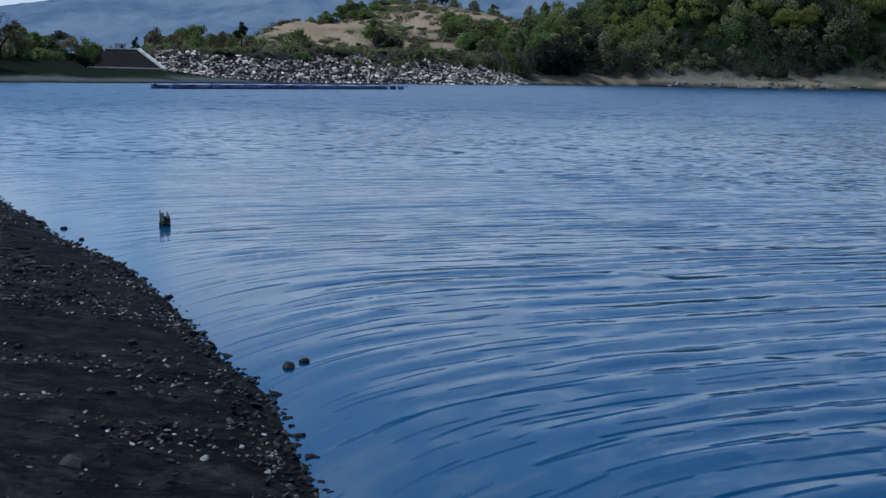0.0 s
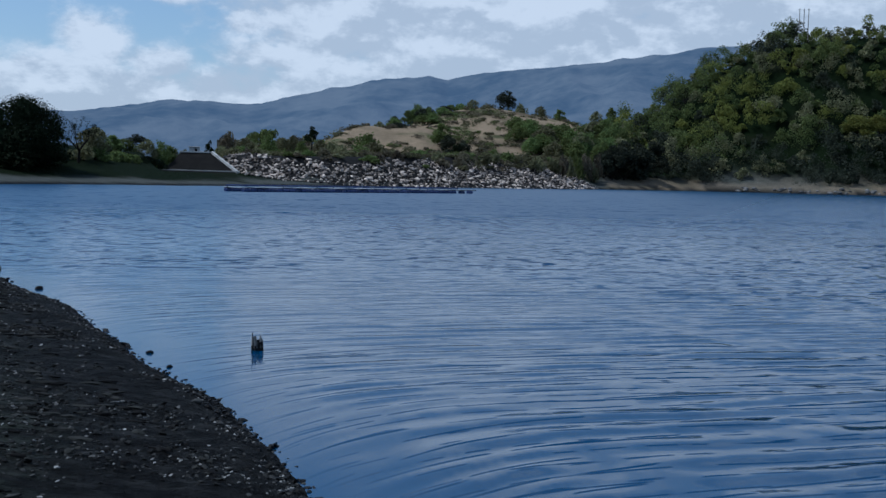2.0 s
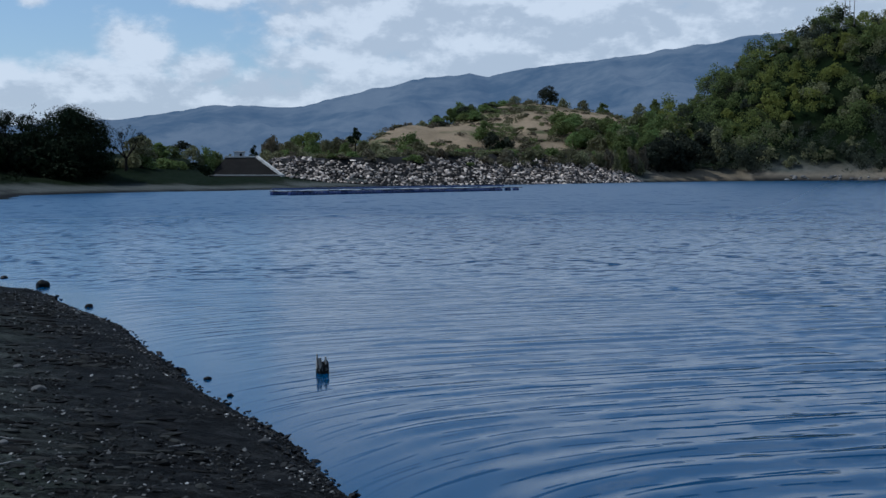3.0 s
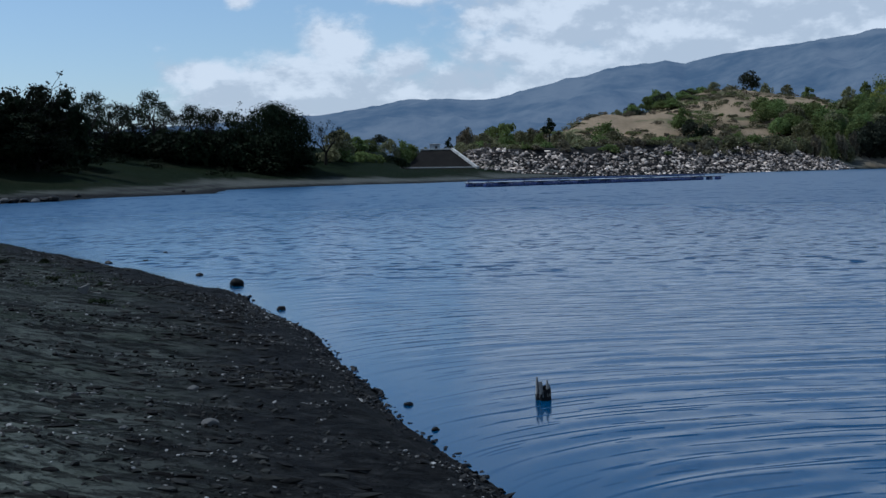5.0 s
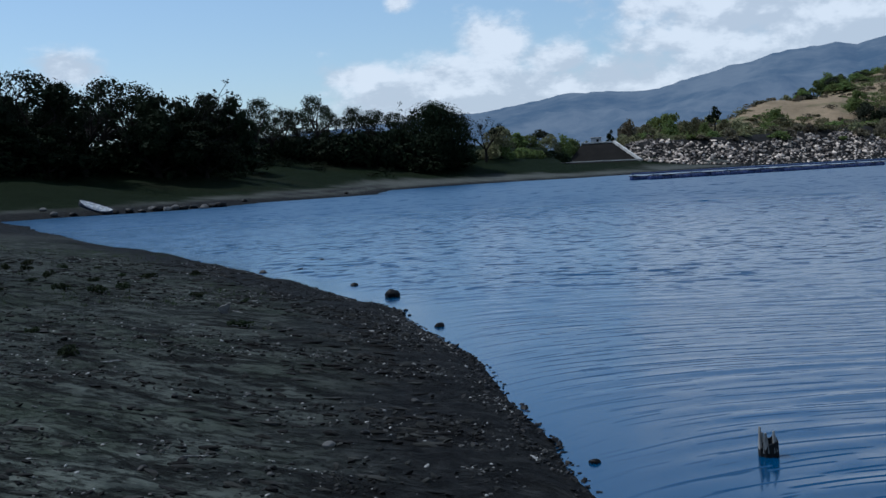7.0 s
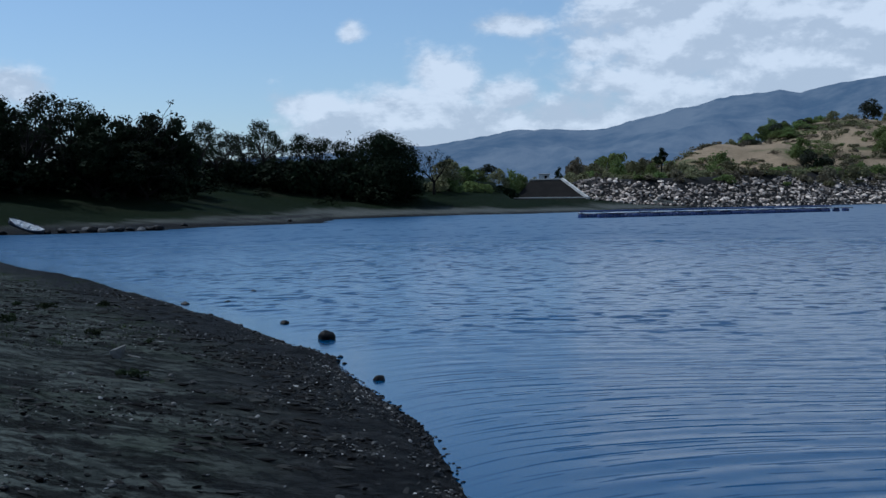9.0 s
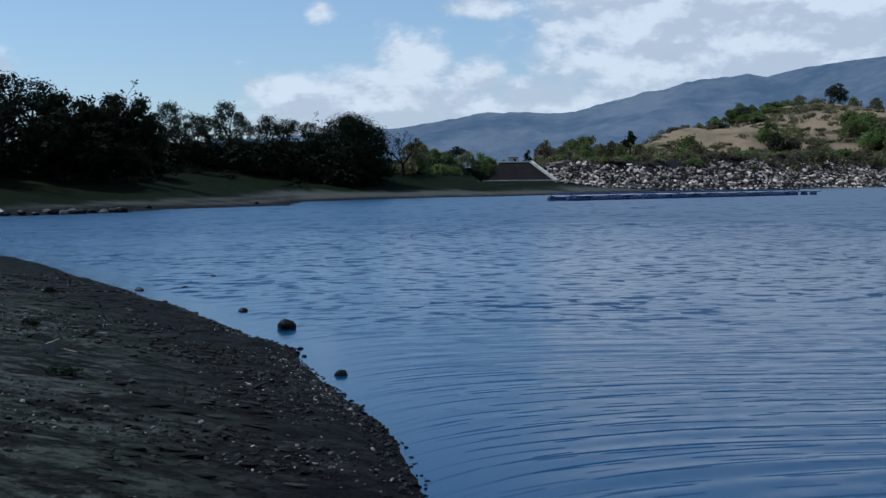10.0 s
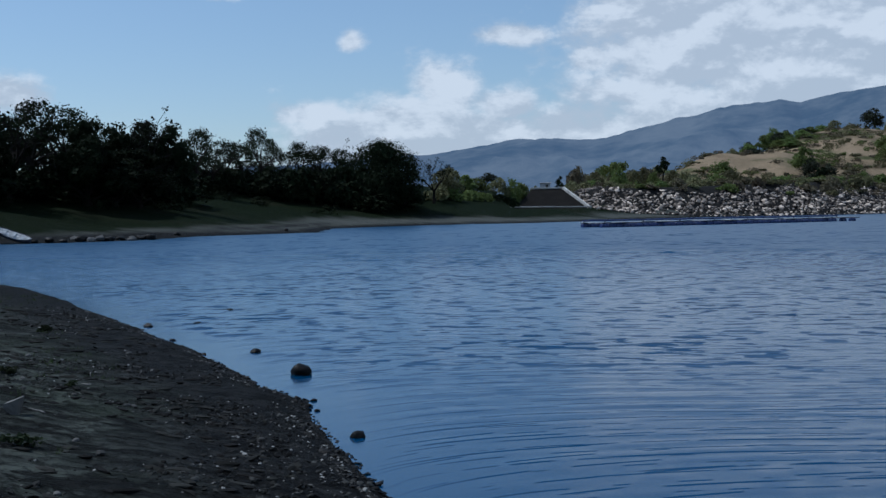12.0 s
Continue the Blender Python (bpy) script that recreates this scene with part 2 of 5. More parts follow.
def attr(nt, name):
    return nd(nt, "ShaderNodeAttribute", attr=name).outputs["Fac"]


def bump(nt, height, strength, dist, normal=None):
    n = nd(nt, "ShaderNodeBump", Height=height, Strength=strength, Distance=dist)
    if normal is not None:
        wire(nt, normal, n.inputs["Normal"])
    return n.outputs[0]


def ground_material():
    m, nt, p = material("ground_cover")
    co = coords(nt)
    n1, n2, n3 = noise_(nt, co, 0.45, 5, 0.6), noise_(nt, co, 5.0, 5, 0.65), noise_(nt, co, 38.0, 4, 0.65)
    streak = noise_(nt, scaled(nt, co, (1.0, 1.9, 1.0), -26), 1.3, 7, 0.70)
    rut_shade = span(nt, noise_(nt, scaled(nt, co, (0.8, 2.4, 1.0), -24, (4, 9, 0)), 1.7, 8, 0.72, 0.3), 0.50, 0.60)
    pit = span(nt, noise_(nt, scaled(nt, co, (1.0, 1.8, 1.0), -25), 7.0, 6, 0.72), 0.49, 0.62)
    chip = span(nt, noise_(nt, scaled(nt, co, (1.0, 1.6, 1.0), -25, (2, 5, 0)), 13.0, 5, 0.70), 0.57, 0.68)
    mud = blend(nt, span(nt, streak, 0.36, 0.64), (0.026, 0.031, 0.028), (0.080, 0.092, 0.081))
    mud = blend(nt, math_(nt, "MULTIPLY", span(nt, n1, 0.47, 0.60), 0.75), mud, (0.028, 0.038, 0.026))
    silt = blend(nt, n2, (0.072, 0.083, 0.070), (0.140, 0.152, 0.132))
    mud = blend(nt, math_(nt, "MULTIPLY", attr(nt, "silt"), span(nt, streak, 0.42, 0.60)), mud, silt)
    mud = blend(nt, math_(nt, "MULTIPLY", chip, 0.6), mud, (0.115, 0.122, 0.108))
    mud = blend(nt, math_(nt, "MULTIPLY", pit, 0.75), mud, (0.007, 0.0075, 0.007))
    # dark dashes in the ruts: shadows of small ledges put into mud colour
    mud = blend(nt, math_(nt, "MULTIPLY", rut_shade, 0.9), mud, (0.006, 0.0063, 0.006))
    wet = blend(nt, span(nt, n2, 0.4, 0.7), (0.006, 0.0063, 0.0066), (0.021, 0.0215, 0.0210))
    near = mud
    f1, f2 = noise_(nt, co, 0.05, 5), noise_(nt, co, 0.45, 5, 0.65)
    beach = blend(nt, f2, (0.034, 0.040, 0.037), (0.108, 0.112, 0.102))
    # near-black grass: cloud shade over the left slope put into its colour
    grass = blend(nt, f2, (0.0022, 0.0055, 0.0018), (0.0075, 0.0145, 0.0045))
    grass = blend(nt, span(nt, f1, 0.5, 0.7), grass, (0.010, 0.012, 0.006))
    dry = blend(nt, f2, (0.140, 0.116, 0.074), (0.34, 0.25, 0.168))
    dry = blend(nt, span(nt, f1, 0.52, 0.66), dry, (0.09, 0.095, 0.045))
    col = blend(nt, attr(nt, "beach"), near, beach)
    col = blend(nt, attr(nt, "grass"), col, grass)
    col = blend(nt, attr(nt, "dry"), col, dry)
    col = blend(nt, attr(nt, "wet"), col, wet)
    wire(nt, col, p.inputs["Base Color"])
    rough = nd(nt, "ShaderNodeMapRange", i0=attr(nt, "wet"), i3=0.95, i4=0.75).outputs[0]
    wire(nt, rough, p.inputs["Roughness"])
    p.inputs["Specular IOR Level"].default_value = 0.04
    hgt = math_(nt, "ADD", math_(nt, "MULTIPLY", n2, 0.5), math_(nt, "MULTIPLY", n3, 0.25))
    hgt = math_(nt, "ADD", hgt, math_(nt, "MULTIPLY", streak, 1.6))
    hgt = math_(nt, "SUBTRACT", hgt, math_(nt, "ADD", math_(nt, "MULTIPLY", rut_shade, 0.6), math_(nt, "MULTIPLY", pit, 0.35)))
    wire(nt, bump(nt, hgt, 0.9, 0.06), p.inputs["Normal"])
    return m


def water_material():
    """Blue lake water: fine wind wrinkles on the modelled ripples, short dark wavelets farther out."""
    m, nt, p = material("lake_water")
    co = coords(nt)
    calm, far, mid, chop, lag = attr(nt, "calm"), attr(nt, "far"), attr(nt, "mid"), attr(nt, "chop"), attr(nt, "lag")
    a_ = radians(WAVE_LEAN)
    along = nd(nt, "ShaderNodeVectorMath", op="DOT_PRODUCT", i0=co, i1=(-math.sin(a_), math.cos(a_), 0)).outputs["Value"]
    across = nd(nt, "ShaderNodeVectorMath", op="DOT_PRODUCT", i0=co, i1=(math.cos(a_), math.sin(a_), 0)).outputs["Value"]
    lagged = math_(nt, "ADD", along, lag)

    def field(per_across, per_along, shift):
        """Noise in the waves' own axes, one cell to so many metres."""
        v = nd(nt, "ShaderNodeCombineXYZ", i0=math_(nt, "DIVIDE", across, per_across), i1=math_(nt, "DIVIDE", lagged, per_along), i2=shift).outputs[0]
        return noise_(nt, v, 1.0, 1.5, 0.45)
    gust = math_(nt, "ADD", 0.45, math_(nt, "MULTIPLY", span(nt, field(6.0, 4.0, 3.3), 0.40, 0.60), 0.70))
    near = math_(nt, "SUBTRACT", 1.0, math_(nt, "MULTIPLY", attr(nt, "off"), 0.85))
    tilt = 0.0
    # trains of wavelets with a thin steep front and a long gentle back: wavelength, front's slope and share, turn, crest's length
    for k, (lam, slope, front, turn, crest) in enumerate(((0.26, 0.36, 0.17, 3.0, 0.38), (0.34, 0.46, 0.15, -3.0, 0.52), (0.46, 0.48, 0.13, 1.0, 0.72))):
        u = math_(nt, "ADD", lagged, math_(nt, "MULTIPLY", across, math.tan(radians(turn))))
        s_ = math_(nt, "FRACT", math_(nt, "ADD", math_(nt, "DIVIDE", u, lam), 0.31 * k))
        hat = math_(nt, "SUBTRACT", 1.0, math_(nt, "ABSOLUTE", math_(nt, "SUBTRACT", math_(nt, "DIVIDE", s_, front / 2), 1.0)))
        steep = math_(nt, "SUBTRACT", math_(nt, "MULTIPLY", span(nt, hat, 0.0, 0.8), slope), slope * front * 0.15)
        mask = span(nt, field(crest, 0.22 + 0.6 * lam, 7.7 * k), 0.475, 0.545)
        tilt = math_(nt, "ADD", tilt, math_(nt, "MULTIPLY", math_(nt, "MULTIPLY", steep, mask), near))
    tilt = math_(nt, "MULTIPLY", tilt, attr(nt, "open"))
    # single wavelets farther out: crest's length, depth, slope, sparseness, where
    for k, (crest, deep, slope, lo, zone) in enumerate(((0.42, 0.20, 0.30, 0.585, mid), (0.60, 0.36, 0.32, 0.60, mid), (0.95, 1.0, 0.22, 0.615, far), (1.8, 3.0, 0.15, 0.625, far))):
        dash = math_(nt, "MULTIPLY", span(nt, field(crest, deep, 31.0 + 5.7 * k), lo, lo + 0.045), slope)
        tilt = math_(nt, "ADD", tilt, math_(nt, "MULTIPLY", dash, zone))
    tilt = math_(nt, "MULTIPLY", tilt, math_(nt, "MULTIPLY", gust, calm))
    # seen at a low angle, the faces in view lean towards the eye on the whole
    tilt = math_(nt, "ADD", tilt, math_(nt, "ADD", math_(nt, "MULTIPLY", attr(nt, "lean"), 0.065), math_(nt, "MULTIPLY", chop, 0.03)))
    side = math_(nt, "MULTIPLY", math_(nt, "MULTIPLY", math_(nt, "SUBTRACT", field(0.35, 0.30, 55.0), 0.5), 0.22), calm)
    lean = nd(nt, "ShaderNodeVectorMath", op="SCALE", i0=(math.sin(a_), -math.cos(a_), 0), Scale=tilt).outputs[0]
    lean_side = nd(nt, "ShaderNodeVectorMath", op="SCALE", i0=(math.cos(a_), math.sin(a_), 0), Scale=side).outputs[0]
    up = nd(nt, "ShaderNodeNewGeometry").outputs["Normal"]
    up = nd(nt, "ShaderNodeVectorMath", op="ADD", i0=nd(nt, "ShaderNodeVectorMath", op="ADD", i0=up, i1=lean).outputs[0], i1=lean_side).outputs[0]
    wire(nt, nd(nt, "ShaderNodeVectorMath", op="NORMALIZE", i0=up).outputs[0], p.inputs["Normal"])
    p.inputs["Base Color"].default_value = (0.001, 0.032, 0.088, 1)
    wire(nt, math_(nt, "ADD", math_(nt, "SUBTRACT", 0.27, math_(nt, "MULTIPLY", attr(nt, "open"), 0.18)), math_(nt, "MULTIPLY", chop, 0.16)), p.inputs["Roughness"])
    p.inputs["Specular Tint"].default_value = (0.52, 0.90, 1.0, 1)
    p.inputs["IOR"].default_value = 1.52
    return m


def stone_material(name, dark, light, scale=6.0, rough=0.85):
    m, nt, p = material(name)
    co = coords(nt)
    rnd = nd(nt, "ShaderNodeObjectInfo").outputs["Random"]
    isl = nd(nt, "ShaderNodeNewGeometry").outputs["Random Per Island"]
    mixr = math_(nt, "FRACT", math_(nt, "ADD", rnd, isl))
    n = noise_(nt, co, scale, 5, 0.65)
    k = math_(nt, "ADD", math_(nt, "POWER", mixr, 2.0), math_(nt, "MULTIPLY", math_(nt, "SUBTRACT", n, 0.5), 0.8), True)
    wire(nt, blend(nt, k, dark, light), p.inputs["Base Color"])
    p.inputs["Roughness"].default_value = rough
    p.inputs["Specular IOR Level"].default_value = 0.15
    wire(nt, bump(nt, n, 0.6, 0.25 / scale), p.inputs["Normal"])
    return m


def leaf_material(name, dark, light, glow=0.25):
    m, nt, p = material(name)
    isl = nd(nt, "ShaderNodeNewGeometry").outputs["Random Per Island"]
    rnd = nd(nt, "ShaderNodeObjectInfo").outputs["Random"]
    n, wide = noise_(nt, coords(nt), 0.7, 3), noise_(nt, coords(nt), 0.09, 2)
    k = math_(nt, "ADD", math_(nt, "MULTIPLY", isl, 0.40), math_(nt, "ADD", math_(nt, "MULTIPLY", n, 0.30), math_(nt, "MULTIPLY", span(nt, wide, 0.35, 0.65), 0.30)))
    col = blend(nt, k, dark, light)
    tone = nd(nt, "ShaderNodeHueSaturation", Color=col)
    wire(nt, math_(nt, "ADD", 0.485, math_(nt, "MULTIPLY", rnd, 0.03)), tone.inputs["Hue"])
    wire(nt, math_(nt, "ADD", 0.70, math_(nt, "MULTIPLY", rnd, 0.6)), tone.inputs["Value"])
    wire(nt, tone.outputs[0], p.inputs["Base Color"])
    p.inputs["Roughness"].default_value = 0.7
    p.inputs["Specular IOR Level"].default_value = 0.04
    tl = nd(nt, "ShaderNodeBsdfTranslucent", Color=tone.outputs[0])
    mx = nd(nt, "ShaderNodeMixShader", i0=glow, i1=p.outputs[0], i2=tl.outputs[0])
    wire(nt, mx.outputs[0], nt.nodes["Material Output"].inputs[0])
    return m


def plain_material(name, dark, light, scale=3.0, rough=0.8, metal=0.0, stretch=(1, 1, 1), bumps=0.4):
    m, nt, p = material(name)
    co = scaled(nt, coords(nt), stretch)
    n1, n2 = noise_(nt, co, scale, 5, 0.6), noise_(nt, co, scale * 7, 4, 0.6)
    k = math_(nt, "ADD", math_(nt, "MULTIPLY", n1, 0.7), math_(nt, "MULTIPLY", n2, 0.4))
    wire(nt, blend(nt, span(nt, k, 0.3, 0.8), dark, light), p.inputs["Base Color"])
    p.inputs["Roughness"].default_value, p.inputs["Metallic"].default_value = rough, metal
    p.inputs["Specular IOR Level"].default_value = 0.5 if rough < 0.7 else 0.12
    wire(nt, bump(nt, n2, bumps, 0.1 / scale), p.inputs["Normal"])
    return m


def mountain_material():
    """Forested far range; the haze of kilometres of air is painted in as emission."""
    m, nt, p = material("far_range")
    co = coords(nt)
    n = noise_(nt, co, 0.006, 6, 0.6)
    n2 = noise_(nt, co, 0.03, 5, 0.6)
    k = math_(nt, "ADD", math_(nt, "MULTIPLY", n, 0.7), math_(nt, "MULTIPLY", n2, 0.3))
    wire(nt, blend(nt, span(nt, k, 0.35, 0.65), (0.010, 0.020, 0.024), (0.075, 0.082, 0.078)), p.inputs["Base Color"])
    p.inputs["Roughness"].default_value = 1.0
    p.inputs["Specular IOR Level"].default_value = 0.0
    p.inputs["Emission Color"].default_value = (0.175, 0.275, 0.465, 1)   # air light over the distance, given off by the surface itself
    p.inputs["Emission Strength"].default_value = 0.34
    wire(nt, bump(nt, n2, 0.5, 10.0), p.inputs["Normal"])
    return m


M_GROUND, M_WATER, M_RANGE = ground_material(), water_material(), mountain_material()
M_RUBBLE = stone_material("pale_rubble", (0.030, 0.026, 0.025), (0.82, 0.69, 0.58), 1.2)
M_BANKROCK = stone_material("bank_rock", (0.035, 0.035, 0.034), (0.14, 0.137, 0.13), 9)
M_PEBBLE = stone_material("shore_pebbles", (0.006, 0.006, 0.006), (0.055, 0.056, 0.053), 20)
M_PALE = stone_material("pale_pebbles", (0.040, 0.040, 0.038), (0.32, 0.315, 0.30), 20)
M_WETROCK = stone_material("wet_dark_rock", (0.003, 0.003, 0.0034), (0.011, 0.0105, 0.0105), 12, 0.6)
M_GREYROCK = stone_material("grey_rock", (0.07, 0.07, 0.07), (0.22, 0.21, 0.20), 8)
M_BARK = plain_material("bark", (0.006, 0.0055, 0.005), (0.024, 0.021, 0.018), 2.0, 0.95, 0, (1, 1, 0.3))
M_PALEBARK = plain_material("pale_bark", (0.10, 0.09, 0.08), (0.26, 0.24, 0.21), 2.0, 0.95, 0, (1, 1, 0.3))
M_WETWOOD = plain_material("wet_wood", (0.004, 0.004, 0.0045), (0.020, 0.020, 0.021), 20.0, 0.75, 0, (1, 1, 0.15))
M_DRIFT = plain_material("weathered_wood", (0.030, 0.030, 0.030), (0.36, 0.35, 0.33), 22.0, 0.9, 0, (1, 1, 0.12))
M_CONCRETE = plain_material("concrete", (0.30, 0.295, 0.28), (0.55, 0.54, 0.51), 0.8, 0.9)
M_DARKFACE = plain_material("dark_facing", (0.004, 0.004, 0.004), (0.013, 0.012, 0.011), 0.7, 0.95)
M_BLUE = plain_material("blue_plastic", (0.010, 0.022, 0.085), (0.022, 0.045, 0.17), 1.2, 0.45)
M_DECK = plain_material("pale_deck", (0.25, 0.26, 0.28), (0.58, 0.60, 0.62), 1.5, 0.8)
M_HULL = plain_material("boat_paint", (0.06, 0.07, 0.08), (0.74, 0.75, 0.75), 2.2, 0.5)
M_HULLDARK = plain_material("boat_dark", (0.02, 0.025, 0.04), (0.06, 0.065, 0.08), 2.5, 0.6)
M_POLE = plain_material("pole_grey", (0.22, 0.21, 0.20), (0.40, 0.39, 0.37), 1.0, 0.85)
M_WHITEWALL = plain_material("white_wall", (0.36, 0.37, 0.38), (0.55, 0.56, 0.57), 0.8, 0.85)
M_ROOF = plain_material("grey_roof", (0.12, 0.12, 0.125), (0.25, 0.25, 0.25), 1.0, 0.6)
# near-black leaves: the shoreline wood's shade is put into this colour
L_DARK = leaf_material("leaf_dark_shaded", (0.005, 0.009, 0.005), (0.017, 0.026, 0.011), 0.06)
# grey-green darkened: shade of the hill's lower slope put into leaf colour
L_SHADE = leaf_material("leaf_shade_grey_green", (0.017, 0.022, 0.015), (0.050, 0.055, 0.038), 0.20)
L_GREEN = leaf_material("leaf_green", (0.068, 0.100, 0.033), (0.175, 0.215, 0.076), 0.38)
L_OLIVE = leaf_material("leaf_olive", (0.088, 0.094, 0.048), (0.215, 0.208, 0.112), 0.26)
L_YELLOW = leaf_material("leaf_yellow", (0.10, 0.115, 0.028), (0.225, 0.235, 0.062), 0.42)
L_WEED = leaf_material("leaf_weed", (0.010, 0.016, 0.008), (0.030, 0.038, 0.018), 0.15)
L_GRASS = leaf_material("leaf_grass", (0.018, 0.030, 0.012), (0.055, 0.075, 0.028), 0.2)
M_CLOD = stone_material("mud_clods", (0.004, 0.004, 0.004), (0.030, 0.031, 0.028), 14, 0.95)
L_DRY = leaf_material("leaf_dry", (0.085, 0.072, 0.048), (0.20, 0.175, 0.12), 0.20)


# ---- mesh helpers ----
def mesh_of(bm, name, mat, smooth=False):
    me = bpy.data.meshes.new(name)
    bm.to_mesh(me)
    bm.free()
    me.materials.append(mat)
    if smooth:
        me.polygons.foreach_set("use_smooth", [True] * len(me.polygons))
    return me


def part(name, bm, mat, parent, label="", smooth=False):
    ob = new(name, mesh_of(bm, name, mat, smooth))
    ob.parent = parent
    if label:
        tagged(ob, label)
    return ob


def raw_mesh(name, verts, faces, mat, smooth=False):
    me = bpy.data.meshes.new(name)
    me.from_pydata(verts, [], faces)
    me.materials.append(mat)
    if smooth:
        me.polygons.foreach_set("use_smooth", [True] * len(me.polygons))
    me.update()
    return me


def add_box(bm, size, at, turn=None, bevel=0.0):
    g = bmesh.ops.create_cube(bm, size=1)
    m = Matrix.Translation(at) @ (turn if turn is not None else Matrix()) @ Matrix.Diagonal((*size, 1))
    bmesh.ops.transform(bm, matrix=m, verts=g["verts"])
    if bevel:
        edges = list({ed for v in g["verts"] for ed in v.link_edges})
        bmesh.ops.bevel(bm, geom=edges, offset=bevel, segments=2, affect="EDGES", profile=0.6)
    return g["verts"]


def add_tube(bm, pts, radii, sides=6):
    """A tapered tube along points."""
    rings = []
    for i, p in enumerate(pts):
        p = Vector(p)
        t = (Vector(pts[min(i + 1, len(pts) - 1)]) - Vector(pts[max(i - 1, 0)])).normalized()
        u = t.orthogonal().normalized()
        w = t.cross(u)
        rings.append([bm.verts.new(p + (u * math.cos(k * 2 * math.pi / sides) + w * math.sin(k * 2 * math.pi / sides)) * radii[i]) for k in range(sides)])
    for a_, b_ in zip(rings, rings[1:]):
        for k in range(sides):
            bm.faces.new((a_[k], a_[(k + 1) % sides], b_[(k + 1) % sides], b_[k]))
    bm.faces.new(rings[-1])
    bm.faces.new(rings[0][::-1])


ICO = bmesh.new()
bmesh.ops.create_icosphere(ICO, subdivisions=1, radius=1)
ICO1_V = np.array([v.co[:] for v in ICO.verts])
ICO1_F = [[v.index for v in f.verts] for f in ICO.faces]
ICO.free()


def stone_verts(rng, size, squash=0.7):
    """Corners of one angular stone."""
    v = ICO1_V * (1 + rng.uniform(-0.40, 0.34, (len(ICO1_V), 1)))
    v = v * np.array([rng.uniform(0.75, 1.35), rng.uniform(0.7, 1.1), squash * rng.uniform(0.7, 1.2)]) * size * 0.5
    t = Euler(rng.uniform(-1, 1, 3) * np.array([0.5, 0.5, 3.1])).to_matrix()
    return v @ np.array(t).T


def boulder(name, size, squash, mat, seed, detail=3):
    """A worn rock: a ball cut by planes, then roughened."""
    rng = random.Random(seed)
    bm = bmesh.new()
    bmesh.ops.create_icosphere(bm, subdivisions=detail, radius=0.5)
    cuts = [(Vector((rng.uniform(-1, 1), rng.uniform(-1, 1), rng.uniform(-0.4, 1))).normalized(), rng.uniform(0.33, 0.46)) for _ in range(8)]
    for v in bm.verts:
        for nrm, dist in cuts:
            over = v.co.dot(nrm) - dist
            if over > 0:
                v.co -= nrm * over * 0.9
        v.co += v.co.normalized() * noise.fractal(v.co * 4 + Vector((seed, 0, 0)), 1.0, 2.0, 4) * 0.045
        v.co = Vector((v.co.x * size[0], v.co.y * size[1], v.co.z * size[2] * squash))
    return mesh_of(bm, name, mat, True)


# ---- ground and water sheets ----
CENTRE = (0.6, -4.0)


def sheet(deep, coarse):
    """Rings and spokes round the bank, fine ahead and near, coarse behind and far."""
    spokes = np.concatenate([np.arange(-38, 62, 0.25 * coarse), np.arange(62, 322, 3.0)])
    rings = [0.0, 0.8]
    while rings[-1] < 4600:
        r = rings[-1]
        rings.append(r + max(0.07, r * (0.0085 if r < 50 else 0.016 if r < 700 else 0.05)) * coarse)
    rings = np.array(rings)
    aa, rr = np.meshgrid(np.radians(spokes), rings, indexing="ij")
    return CENTRE[0] - np.sin(aa) * rr, CENTRE[1] + np.cos(aa) * rr


def sheet_faces(shape, keep):
    na, nr = shape
    ia = np.arange(na)
    a0, r0 = np.meshgrid(ia, np.arange(nr - 1), indexing="ij")
    a1 = (a0 + 1) % na
    quads = np.stack([a0 * nr + r0, a0 * nr + r0 + 1, a1 * nr + r0 + 1, a1 * nr + r0], -1).reshape(-1, 4)
    return quads[keep[quads].any(1)]


def sheet_object(name, x, y, z, keep, mat, attrs):
    quads = sheet_faces(x.shape, keep.ravel())
    used, inv = np.unique(quads, return_inverse=True)
    co = np.stack([x, y, z], -1).reshape(-1, 3)[used]
    me = bpy.data.meshes.new(name)
    me.vertices.add(len(co))
    me.vertices.foreach_set("co", co.ravel())
    n = len(quads)
    me.loops.add(4 * n)
    me.loops.foreach_set("vertex_index", inv.ravel().astype(np.int32))
    me.polygons.add(n)
    me.polygons.foreach_set("loop_start", np.arange(0, 4 * n, 4, dtype=np.int32))
    me.polygons.foreach_set("use_smooth", np.ones(n, bool))
    me.update(calc_edges=True)
    me.validate()
    for key, val in attrs.items():
        la = me.attributes.new(key, "FLOAT", "POINT")
        la.data.foreach_set("value", val.ravel()[used].astype(np.float32))
    me.materials.append(mat)
    return new(name, me)


gx, gy = sheet(True, 1.0)
gz, gd = land(gx, gy)
gr, gaz = np.hypot(gx, gy), np.degrees(np.arctan2(-gx, gy))
edge_n = fbm(gx, gy, 20, 4, 11)
fine_n = fbm(gx, gy, 2.2, 4, 12)
c_far = step_(gr, 45, 60)
c_beach = c_far
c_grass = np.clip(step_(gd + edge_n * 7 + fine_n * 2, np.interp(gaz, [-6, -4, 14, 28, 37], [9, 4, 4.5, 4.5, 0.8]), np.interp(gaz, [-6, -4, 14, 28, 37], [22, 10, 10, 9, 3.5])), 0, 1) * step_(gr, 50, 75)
c_grass = np.maximum(c_grass, step_(fbm(gx, gy, 3.5, 4, 14), 0.28, 0.55) * step_(gd, 2.0, 6) * 0.5 * (1 - c_far))
